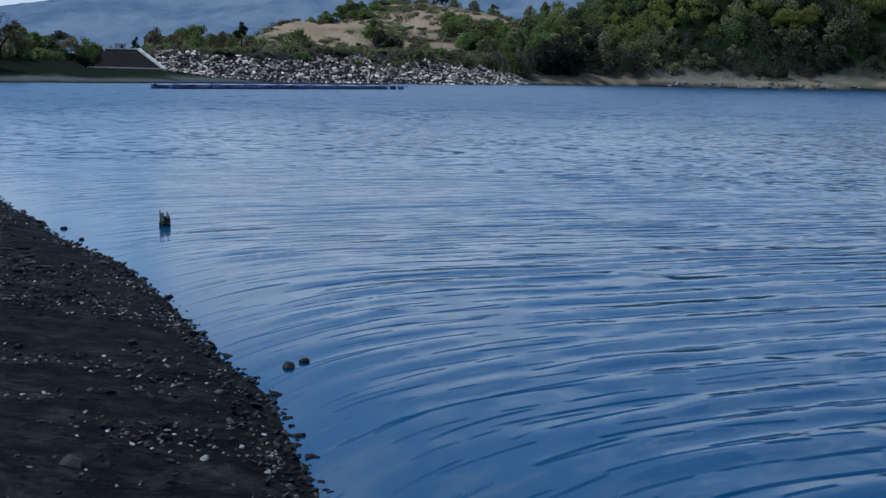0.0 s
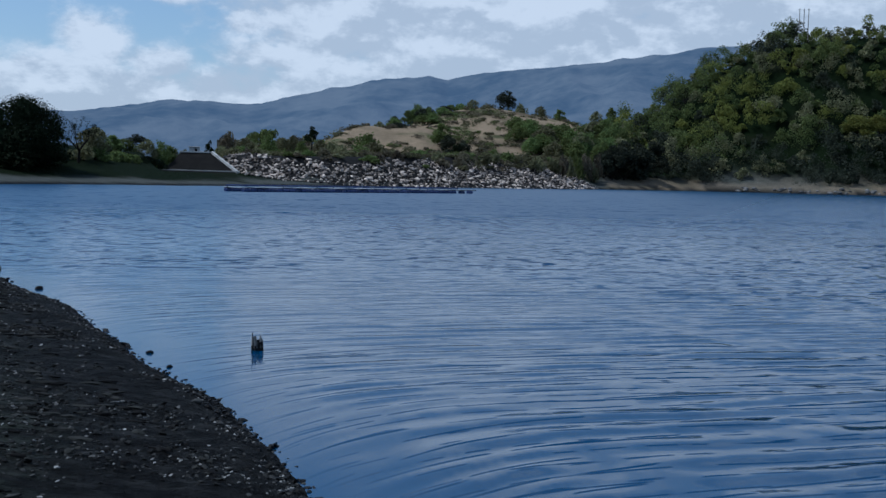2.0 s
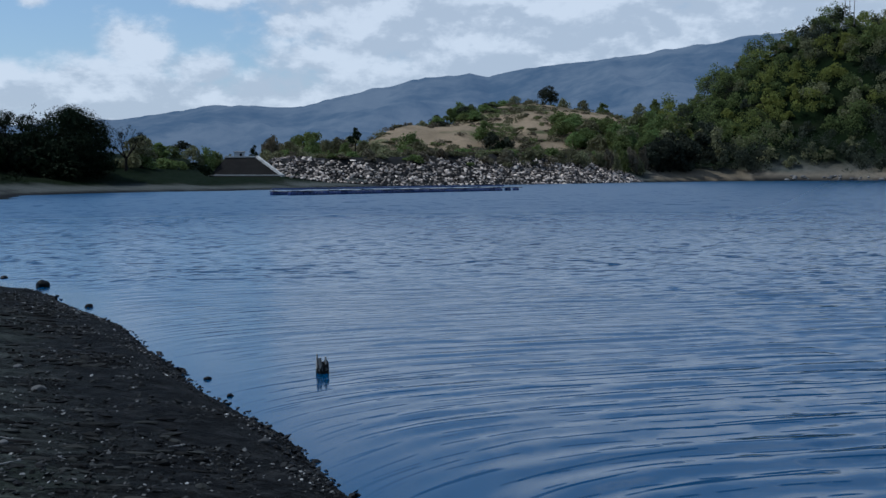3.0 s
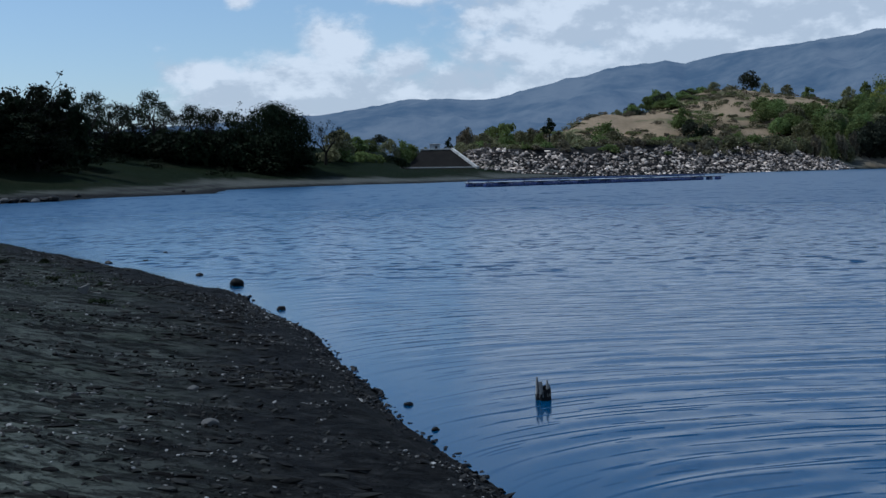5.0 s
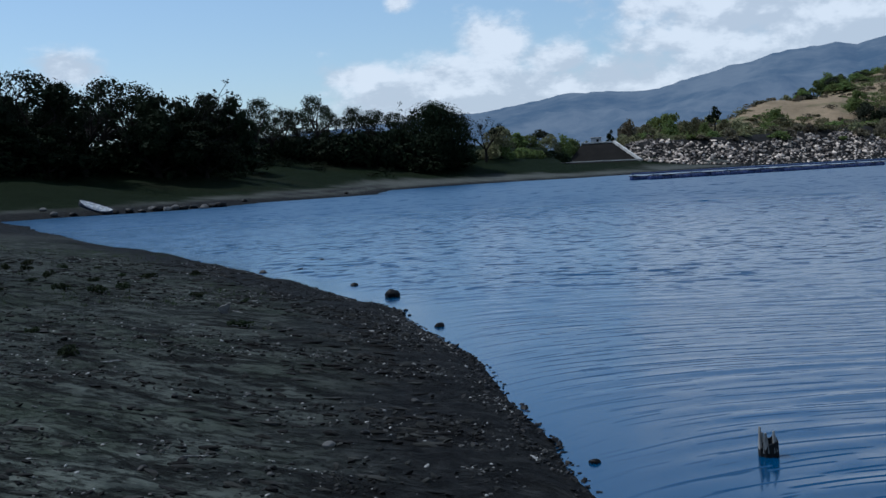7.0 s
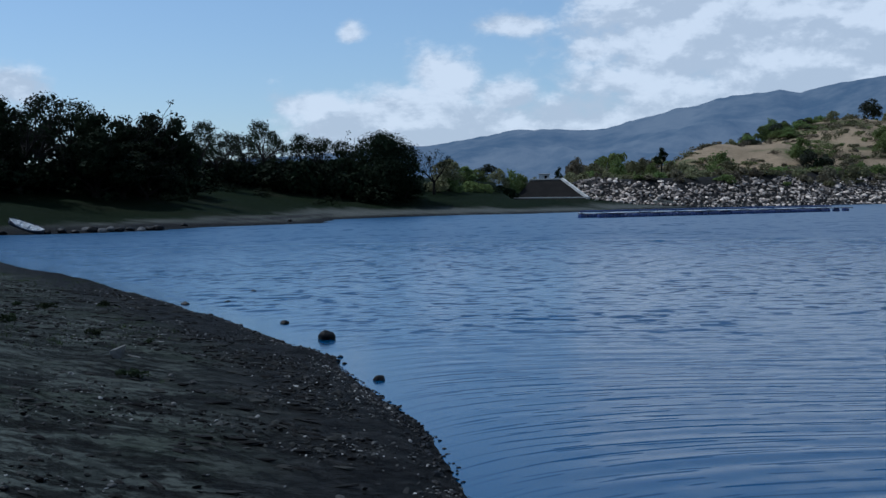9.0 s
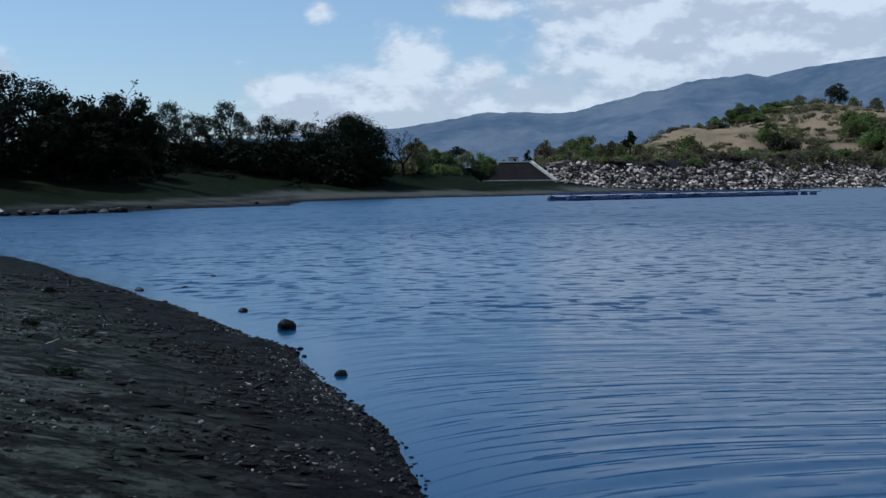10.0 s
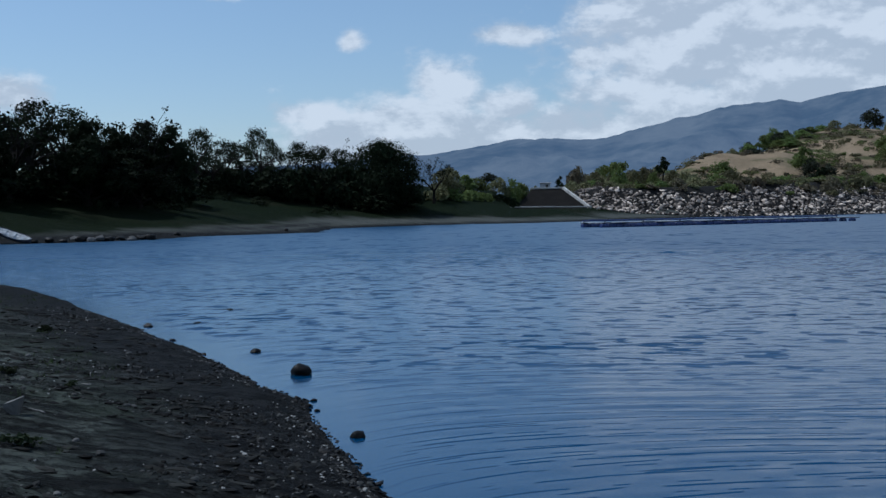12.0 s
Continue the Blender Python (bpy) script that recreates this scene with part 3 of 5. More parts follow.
c_dry = step_(dam_distance(gx, gy), 10, 17) * step_(gr, 240, 250) * step_(16 - gaz, 0, 2) * step_(gaz, -4.5, -3) * (0.45 + 0.55 * step_(edge_n + 0.45, 0, 0.5)) * (gy > 0)
foot = step_(-gaz, 4.6, 5.2) * (gr > 200) * (gy > 0)
c_dry = np.maximum(c_dry, foot * (1 - step_(gd, 9, 16)) * (0.35 + 0.35 * step_(edge_n, -0.3, 0.3)))
c_grass = np.where((foot > 0.5) & (gaz > -9.6) & (gaz < -7.2), np.maximum(c_grass, 0.6 * step_(gd + fine_n * 2, 2, 5)), c_grass)
c_wet_dark = (1 - step_(gd + fine_n * 0.45 + edge_n * 0.5, 0.9, 2.8)) * (1 - c_far)
# dark band along the far waterlines, wider on the left
c_wet_dark = np.maximum(c_wet_dark, (1 - step_(gd + edge_n * 0.5, np.interp(gaz, [30, 35], [1.5, 3.2]), np.interp(gaz, [30, 35], [3.2, 5.5]))) * c_far)
c_wet_dark = np.maximum(c_wet_dark, np.exp(-((gd - 4.6 + edge_n) / 1.0) ** 2) * step_(gaz, 25.5, 27) * (1 - step_(gaz, 31, 33)) * c_far)
# darker mud towards both ends of the bank
c_wet_dark = np.maximum(c_wet_dark, 0.35 * (1 - step_(gy + edge_n, 3.5, 6.5)) * (1 - c_far))
c_wet_dark = np.maximum(c_wet_dark, 0.25 * step_(gy + edge_n * 2, 9.5, 13.5) * (1 - c_far))
c_silt = step_(gd + fine_n * 0.7, 0.7, 2.4) * step_(gy, 3.8, 6.4) * (1 - 0.85 * step_(gy + edge_n * 2, 7.5, 12)) * (0.7 + 0.3 * step_(fine_n, -0.3, 0.3)) * (1 - c_far)
ground = sheet_object("ground", gx, gy, gz, gz > -1.0, M_GROUND, {"beach": c_beach, "grass": c_grass, "dry": c_dry, "wet": c_wet_dark, "silt": c_silt})
tagged(ground, "dark stony mud bank, grey beach and grassed hills", "ground", kind="structure")


def ripple_lag(x, y, d):
    """Metres by which the ripples fall behind near the bank and sway elsewhere."""
    return 1.3 * np.exp(np.minimum(d, 0) / 1.15) + fbm(x, y, 5.0, 2, 51) * 0.20 + fbm(x, y, 1.6, 2, 52) * 0.06


def ripples(x, y, lag):
    """Trains of steep-fronted wind ripples that lag and bend round along the bank."""
    a_ = radians(WAVE_LEAN)
    along, across = -math.sin(a_) * x + math.cos(a_) * y, math.cos(a_) * x + math.sin(a_) * y
    out = fbm(across * 0.5, along, 2.4, 2, 53) * 0.003
    for k, (lam, tall, turn) in enumerate(((0.34, 0.012, -3.0), (0.46, 0.014, 1.0), (0.62, 0.007, 2.0))):
        phase = (along + lag + across * math.tan(radians(turn))) / lam + 0.31 * k
        group = step_(fbm(across * 0.85 + 7.1 * k, along + lag, 0.8 + 0.8 * lam, 2, 60 + k), -0.10, 0.35)
        out = out + tall * (0.5 - 0.5 * np.cos(2 * math.pi * phase)) * group
    return out


w_sp = np.concatenate([np.arange(-34, 58, 0.38), np.arange(58, 326, 4.0)])
w_ri = np.concatenate([[0.0], np.arange(1.0, 6, 0.25), np.arange(6, 34, 0.05), np.arange(34, 48, 0.09), np.arange(48, 60, 0.25), 60 * 1.03 ** np.arange(0, 100)])
waa, wrr = np.meshgrid(np.radians(w_sp), w_ri, indexing="ij")
wx, wy = CENTRE[0] - np.sin(waa) * wrr, CENTRE[1] + np.cos(waa) * wrr
wd = shore_distance(wx, wy)
wr0 = np.hypot(wx - CENTRE[0], wy - CENTRE[1])
along_bank = np.clip((-4.0 * wx + 10.1 * wy) / (4.0 ** 2 + 10.1 ** 2), 0, 1)
off_bank = np.hypot(wx + 4.0 * along_bank, wy - 10.1 * along_bank)
calm = step_(-wd, 0.0, 1.6) * 0.95 + 0.05
inlake = (wd < 6) & (np.hypot(wx, wy) < 900)
wlag = ripple_lag(wx, wy, wd)
w_open = 0.66 + 0.40 * step_(wx + (20 - wy) * 0.25, -5, 4)
wz = ripples(wx, wy, wlag) * calm * (1.7 * w_open - 0.75) * (1 - 0.8 * step_(off_bank, 9, 24)) * (1 - step_(wr0, 34, 54)) * (0.75 + 0.25 * step_(fbm(wx, wy, 9, 2, 55), -0.3, 0.3))
water = sheet_object("water", wx, wy, wz, inlake, M_WATER,
                     {"calm": calm, "open": w_open, "lag": wlag, "chop": step_(wr0, 14, 90), "off": step_(off_bank, 9, 24), "lean": step_(off_bank, 2, 10) * calm * (0.35 + 0.65 * step_(wx + (20 - wy) * 0.25, -5, 4)), "mid": step_(off_bank, 9, 20) * (1 - step_(off_bank, 45, 80)), "far": step_(off_bank, 32, 58) * (1 - 0.75 * step_(off_bank, 80, 200))})
tagged(water, "rippled blue lake water reflecting a cloudy sky", "water", kind="structure")

# ---- far mountains ----
AZ_RANGE = ([-75, -45, -25, -16, -10.3, -7.6, -5.6, -4.2, -1.4, 1.5, 3.2, 4.1, 7, 9.2, 11, 12.6, 15.1, 17.5, 22, 30, 45, 75],
            [3.0, 5.5, 7.2, 7.2, 6.84, 6.38, 6.33, 6.08, 5.70, 5.45, 5.03, 5.25, 4.93, 4.40, 3.92, 3.50, 3.62, 3.50, 2.80, 2.3, 2.0, 1.8])
ma, mr = np.meshgrid(np.arange(-75, 75.1, 0.2), np.linspace(1500, 3600, 46), indexing="ij")
mx_, my_ = -np.sin(np.radians(ma)) * mr, np.cos(np.radians(ma)) * mr
ridge_z = np.tan(np.radians(np.interp(ma, *AZ_RANGE))) * 2600
prof = np.where(mr < 2600, step_(mr, 1450, 2680) * 1.0, 1 - step_(mr, 2600, 3900) * 0.8)
prof = prof / np.where(mr < 2600, step_(np.array(2600.0), 1450, 2680), 1)
spurs = np.abs(fbm(mx_, my_, 520, 5, 21)) * 1.5
mz = ridge_z * np.clip(prof, 0, 1) * (1 - (0.75 * spurs) * step_(2600 - mr, 0, 500)) + fbm(mx_, my_, 130, 5, 22) * 11.0 + fbm(mx_, my_, 34, 2, 23) * 4.5 + 3
nr_ = mr.shape[1]
quads_m = [(i * nr_ + j, i * nr_ + j + 1, (i + 1) * nr_ + j + 1, (i + 1) * nr_ + j) for i in range(mr.shape[0] - 1) for j in range(nr_ - 1)]
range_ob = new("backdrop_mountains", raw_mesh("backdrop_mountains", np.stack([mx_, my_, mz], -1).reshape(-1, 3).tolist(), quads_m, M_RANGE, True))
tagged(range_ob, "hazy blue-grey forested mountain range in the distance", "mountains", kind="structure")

# ---- trees and shrubs ----
def leaf_cards(rng, lobes, count, size, flat=0.0, loose=0.10):
    """Small leaf sprays over and inside the crown's lobes (x, y, z, rx, ry, rz)."""
    lobes = np.array(lobes, float)
    wgt = lobes[:, 3] * lobes[:, 4] + lobes[:, 4] * lobes[:, 5]
    pick = rng.choice(len(lobes), count, p=wgt / wgt.sum())
    dirs = rng.normal(size=(count, 3))
    dirs[:, 2] += 0.25
    dirs /= np.linalg.norm(dirs, axis=1)[:, None]
    rad = rng.uniform(0.2, 1.0, count) ** 0.45 * (1 + rng.normal(0, loose, count))
    pos = lobes[pick, :3] + dirs * rad[:, None] * lobes[pick, 3:6]
    nrm = dirs * 0.8 + rng.normal(0, 0.75, (count, 3)) + np.array([0, 0, flat])
    nrm /= np.linalg.norm(nrm, axis=1)[:, None]
    ref = rng.normal(size=(count, 3))
    u = np.cross(nrm, ref)
    u /= np.linalg.norm(u, axis=1)[:, None]
    w = np.cross(nrm, u)
    s = size * rng.uniform(0.55, 1.35, count)[:, None]
    a_, b_ = s * 0.5, s * rng.uniform(0.3, 0.5, count)[:, None]
    quad = np.stack([pos - u * a_, pos - w * b_ + nrm * s * 0.1, pos + u * a_, pos + w * b_ + nrm * s * 0.1], 1).reshape(-1, 3)
    return quad.tolist(), np.arange(count * 4).reshape(-1, 4).tolist()


def grow_limbs(bm, rng, start, way, length, radius, depth, tips, spread=0.7, lift=0.25):
    pts, rad, p, v = [start], [radius], Vector(start), Vector(way).normalized()
    for k in range(2):
        v = (v + Vector(rng.normal(0, 0.16, 3).tolist())).normalized()
        p = p + v * length / 2
        pts.append(p.copy())
        rad.append(max(radius * (1 - 0.22 * (k + 1)), 0.03))
    add_tube(bm, pts, rad, 5 if depth > 1 else 3)
    if depth <= 0:
        tips.append(p.copy())
        return
    for k in range(2 if depth < 3 else 3):
        nv = (v + Vector(rng.normal(0, spread, 3).tolist()) + Vector((0, 0, lift))).normalized()
        grow_limbs(bm, rng, p if k else pts[1], nv, length * rng.uniform(0.58, 0.8), rad[-1] * 0.72, depth - 1, tips, spread, lift)


KINDS = {
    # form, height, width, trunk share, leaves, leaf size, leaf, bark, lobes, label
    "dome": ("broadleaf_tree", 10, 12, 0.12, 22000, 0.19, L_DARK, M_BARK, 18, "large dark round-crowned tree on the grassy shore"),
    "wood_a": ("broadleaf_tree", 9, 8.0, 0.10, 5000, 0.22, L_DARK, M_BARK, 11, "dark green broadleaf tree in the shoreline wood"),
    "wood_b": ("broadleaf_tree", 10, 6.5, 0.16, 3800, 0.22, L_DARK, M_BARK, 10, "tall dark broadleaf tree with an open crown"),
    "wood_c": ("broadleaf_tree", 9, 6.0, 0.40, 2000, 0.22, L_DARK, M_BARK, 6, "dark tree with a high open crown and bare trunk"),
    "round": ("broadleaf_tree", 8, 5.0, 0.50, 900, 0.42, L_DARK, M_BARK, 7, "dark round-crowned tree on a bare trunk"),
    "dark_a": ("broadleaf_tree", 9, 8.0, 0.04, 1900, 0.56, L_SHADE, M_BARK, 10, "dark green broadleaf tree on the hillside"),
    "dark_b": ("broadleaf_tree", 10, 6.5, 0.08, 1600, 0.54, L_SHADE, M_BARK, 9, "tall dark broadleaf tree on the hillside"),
    "green_a": ("broadleaf_tree", 9, 9.0, 0.05, 1900, 0.58, L_GREEN, M_BARK, 13, "green broadleaf tree on the hillside"),
    "green_b": ("broadleaf_tree", 10, 8.0, 0.07, 1800, 0.58, L_GREEN, M_BARK, 12, "green tree with an uneven crown on the hillside"),
    "olive_a": ("broadleaf_tree", 8, 8.0, 0.07, 1600, 0.54, L_OLIVE, M_PALEBARK, 12, "olive-green dry-season tree on the slope"),
    "yellow": ("broadleaf_tree", 9, 9.0, 0.06, 1800, 0.58, L_YELLOW, M_BARK, 12, "yellow-green tree on the hillside"),
    "flat": ("broadleaf_tree", 7, 10.0, 0.45, 1000, 0.62, L_GREEN, M_BARK, 7, "flat-topped spreading tree above the dam"),
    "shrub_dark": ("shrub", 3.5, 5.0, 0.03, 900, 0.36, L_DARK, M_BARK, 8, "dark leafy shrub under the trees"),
    "shrub_green": ("shrub", 3.2, 4.6, 0.03, 520, 0.46, L_GREEN, M_BARK, 6, "green shrub on the bank"),
    "shrub_olive": ("shrub", 3.0, 4.6, 0.03, 520, 0.46, L_OLIVE, M_BARK, 6, "olive-grey shrub on the dry slope"),
    "shrub_dry": ("shrub", 2.4, 4.0, 0.03, 420, 0.42, L_DRY, M_BARK, 5, "dry brown shrub among the rubble"),
    "bare_a": ("bare_tree", 11, 7.0, 0.25, 520, 0.28, L_DARK, M_BARK, 6, "nearly leafless tree with thin branches"),
    "bare_b": ("bare_tree", 10, 6.0, 0.30, 700, 0.28, L_DARK, M_BARK, 6, "thin half-bare tree with sparse leaves"),
}
PROTO, TALL = {}, {}


def build_plant(key):
    form, hgt, wid, stem, count, size, leaf, bark, nlobes, label = KINDS[key]
    rng = np.random.default_rng(sum(map(ord, key)))
    top = new(form)
    top.empty_display_size = 0.5
    bm = bmesh.new()
    tips = []
    if form == "shrub":
        for _ in range(6):
            a_ = rng.uniform(0, 6.28)
            grow_limbs(bm, rng, (0, 0, -0.3), (math.cos(a_) * 0.6, math.sin(a_) * 0.6, 1), hgt * 0.45, 0.05, 1, tips)
    else:
        h0 = hgt * stem
        lean = Vector((rng.normal(0, 0.05), rng.normal(0, 0.05), 1))
        thick = 0.030 * hgt if key != "dome" else 0.45
        add_tube(bm, [(0, 0, -0.6), (0, 0, 0), lean * h0 * 0.5, lean * h0], [thick * 1.5, thick * 1.2, thick, thick * 0.85], 6)
        for k in range(4 if form != "bare_tree" else 5):
            a_ = k * 1.6 + rng.uniform(-0.4, 0.4)
            grow_limbs(bm, rng, tuple(lean * h0 * rng.uniform(0.8, 1.0)), (math.cos(a_) * 0.75, math.sin(a_) * 0.75, 0.9), hgt * 0.30, thick * 0.55,
                       3 if form == "bare_tree" else 2 if key in ("wood_a", "wood_b", "dome") else 1, tips, 0.5, 0.3)
    part("trunk" if form != "shrub" else "stem", bm, bark, top)
    lobes = []
    if form == "bare_tree":
        lobes = [(p.x, p.y, p.z - 0.1, 0.55, 0.55, 0.4) for p in tips]
    else:
        flat_top = key == "flat"
        for k in range(nlobes):
            a_ = k * 2.399 + rng.uniform(-0.7, 0.7)
            q = math.sqrt((k + rng.uniform(0.0, 0.9)) / nlobes)
            rr = q * wid * 0.36
            lz = hgt * (stem + (1 - stem) * ((0.80 - 0.62 * q * q) if not flat_top else 0.62) + rng.uniform(-0.10, 0.08))
            lr = wid * (rng.uniform(0.22, 0.30) if key == "dome" else rng.uniform(0.11, 0.26)) * (1.15 if k == 0 else 1.0)
            lobes.append((math.cos(a_) * rr, math.sin(a_) * rr, lz, lr, lr * rng.uniform(0.75, 1.25), min(lr * (rng.uniform(0.7, 1.05) if not flat_top else 0.40), hgt - lz + 0.2)))
        if form == "shrub":
            lobes = [(x, y, max(z * 0.75, lr * 0.4), lr, lr, rz) for x, y, z, lr, _, rz in lobes]
    v, f = leaf_cards(rng, lobes, count, size, 0.5 if key == "flat" else 0.15, 0.04 if key == "dome" else 0.10)
    if key in ("dome", "wood_a", "wood_b"):
        heart = [(x, y, z, a_ * 0.78, b_ * 0.78, c_ * 0.78) for x, y, z, a_, b_, c_ in lobes]
        v2, f2 = leaf_cards(rng, heart, count // 7, size * 3.0, 0.15, 0.05)
        f = f + [[i + len(v) for i in q] for q in f2]
        v = v + v2
    crown = new("crown", raw_mesh("crown", v, f, leaf))
    crown.parent = top
    tagged(top, label, "tree" if form != "shrub" else "shrub")
    return top


def plant(key, x, y, height, width, group, turn=None, sink=0.15):
    form, hgt, wid = KINDS[key][:3]
    turn = RND.uniform(0, 360) if turn is None else turn
    grown = key in PROTO
    if key not in PROTO:
        ob = build_plant(key)
        PROTO[key] = ob
        TALL[key] = max(v.co.z for o in ob.children for v in o.data.vertices)
    m = pose(x, y, ground_z(x, y) - sink, 0, 0, turn) @ Matrix.Diagonal((width / wid, width / wid * RND.uniform(0.9, 1.1), height / TALL[key], 1))
    if not grown:
        ob.matrix_basis = m
    else:
        p0 = PROTO[key]
        ob = copy_thing(p0, m @ Matrix.Diagonal((1 / p0.scale[0], 1 / p0.scale[1], 1 / p0.scale[2], 1)))
    tagged(ob, group=group)
    return ob


RND = random.Random(7)


def stand(key, azd, r, el_top, width, group):
    """A plant at an angle and range, as tall as reaches that elevation from the eye's height."""
    x, y = polar(azd, r)
    hgt = max(1.93 + math.tan(radians(el_top)) * r - ground_z(x, y), 1.2)
    return plant(key, x, y, hgt, width, group)


# left shore: the tree line
WOOD = "trees of the shoreline wood"
stand("dome", 23.75, 186, 3.78, 12.6, WOOD)
for azd, r, el_top, w, key in [
        (45.8, 116, 6.7, 10, "wood_a"), (43.6, 118, 6.1, 9, "wood_c"), (42.4, 120, 5.5, 8, "wood_a"), (41.3, 122, 5.5, 8, "bare_b"), (40.3, 126, 5.6, 7.5, "wood_c"),
        (39.0, 128, 5.4, 7.0, "wood_c"), (37.9, 124, 4.7, 8.5, "wood_a"), (36.6, 130, 4.4, 7.5, "wood_a"), (35.9, 136, 5.35, 8.5, "bare_a"), (35.2, 140, 4.7, 7, "wood_b"),
        (34.2, 140, 4.5, 6.5, "wood_b"), (33.0, 172, 4.35, 7, "wood_c"), (32.2, 182, 4.1, 6, "bare_b"), (31.6, 186, 3.7, 6, "wood_c"),
        (29.9, 188, 4.4, 7, "wood_c"), (29.2, 192, 3.5, 6.0, "wood_c"), (28.5, 194, 3.5, 6.2, "bare_b"), (27.9, 192, 3.7, 6.2, "wood_c"), (27.2, 195, 3.5, 6.0, "wood_c"),
        (26.5, 194, 3.75, 6.5, "bare_a"), (25.9, 192, 3.3, 6.0, "wood_c"), (25.3, 196, 3.1, 6, "wood_c"), (30.8, 190, 3.6, 6, "wood_c"), (21.4, 196, 2.75, 5.0, "bare_b"), (20.9, 205, 2.2, 6.0, "olive_a")]:
    stand(key, azd, r, el_top, w, WOOD)
for k in range(30):
    azd = 46.5 - k * 0.72 + RND.uniform(-0.2, 0.2)
    r = np.interp(azd, [20, 25, 30, 35, 46], [214, 205, 190, 165, 142]) + RND.uniform(-4, 14)
    stand(RND.choice(["wood_a", "wood_b", "wood_b", "bare_b"] if azd > 33.5 else ["wood_c", "wood_c", "bare_b"]), azd, r, np.interp(azd, [22, 28, 33, 36, 41, 46], [2.3, 2.8, 3.6, 4.6, 5.4, 6.2]) * RND.uniform(0.72, 0.90), RND.uniform(6, 9), WOOD)
for k in range(34):
    azd = 46.5 - k * 0.73 + RND.uniform(-0.3, 0.3)
    if 24.6 < azd < 33.6:
        continue
    r = np.interp(azd, [20, 25, 30, 35, 46], [196, 182, 164, 136, 116]) + RND.uniform(-5, 12)
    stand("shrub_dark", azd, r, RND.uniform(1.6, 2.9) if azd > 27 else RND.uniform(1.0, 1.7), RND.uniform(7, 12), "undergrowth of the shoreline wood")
for azd, w in [(37.8, 11), (36.6, 10), (44.5, 11), (43, 10), (35.5, 9)]:
    stand("wood_a", azd, np.interp(azd, [35, 46], [128, 112]), 3.3, w, WOOD)
for k in range(22):
    azd = 32.6 - k * 0.37 + RND.uniform(-0.2, 0.2)
    stand("shrub_dark", azd, 183 + RND.uniform(-3, 5), RND.uniform(1.6, 2.5), RND.uniform(6, 10), "undergrowth of the shoreline wood")
# low trees and scrub between the wood and the dam
LOW = "low trees beside the dam"
for azd, r, el_top, w, key in [
        (20.6, 222, 2.3, 6, "olive_a"), (19.9, 230, 1.9, 6, "green_b"), (19.3, 240, 1.75, 6, "green_a"), (18.65, 262, 1.98, 5.5, "dark_a"), (18.1, 250, 1.75, 5, "olive_a"),
        (17.5, 255, 1.7, 5, "green_a"), (17.0, 262, 1.45, 4.5, "green_b"), (18.9, 215, 1.0, 4.5, "shrub_green"), (18.2, 222, 0.9, 5, "shrub_dark"),
        (19.7, 212, 1.15, 5, "shrub_green"), (20.6, 205, 1.35, 5.5, "shrub_green"), (17.6, 230, 0.75, 4, "shrub_dark"), (21.2, 200, 1.5, 5, "shrub_olive"),
        (16.9, 285, 1.45, 5, "shrub_olive"), (15.1, 285, 1.75, 3.0, "round"), (14.5, 300, 1.55, 6, "shrub_olive"), (16.4, 300, 1.35, 6, "shrub_olive")]:
    stand(key, azd, r, el_top, w, LOW)
# scrub and trees above the rubble slope
SCRUB = "scrub above the rubble dam"
for k in range(92):
    azd = 14.0 - k * 0.203 + RND.uniform(-0.15, 0.15)
    shore = np.interp(azd, [-4.6, -3.3, 2.3, 8.8, 13.4, 14], [388, 356, 294, 257, 247, 247])
    r = shore + RND.uniform(11, 36)
    stand(RND.choice(["shrub_olive", "shrub_olive", "shrub_olive", "shrub_dry", "shrub_dry", "shrub_green"]), azd, r, RND.uniform(1.1, 1.6), RND.uniform(3.5, 7), SCRUB)
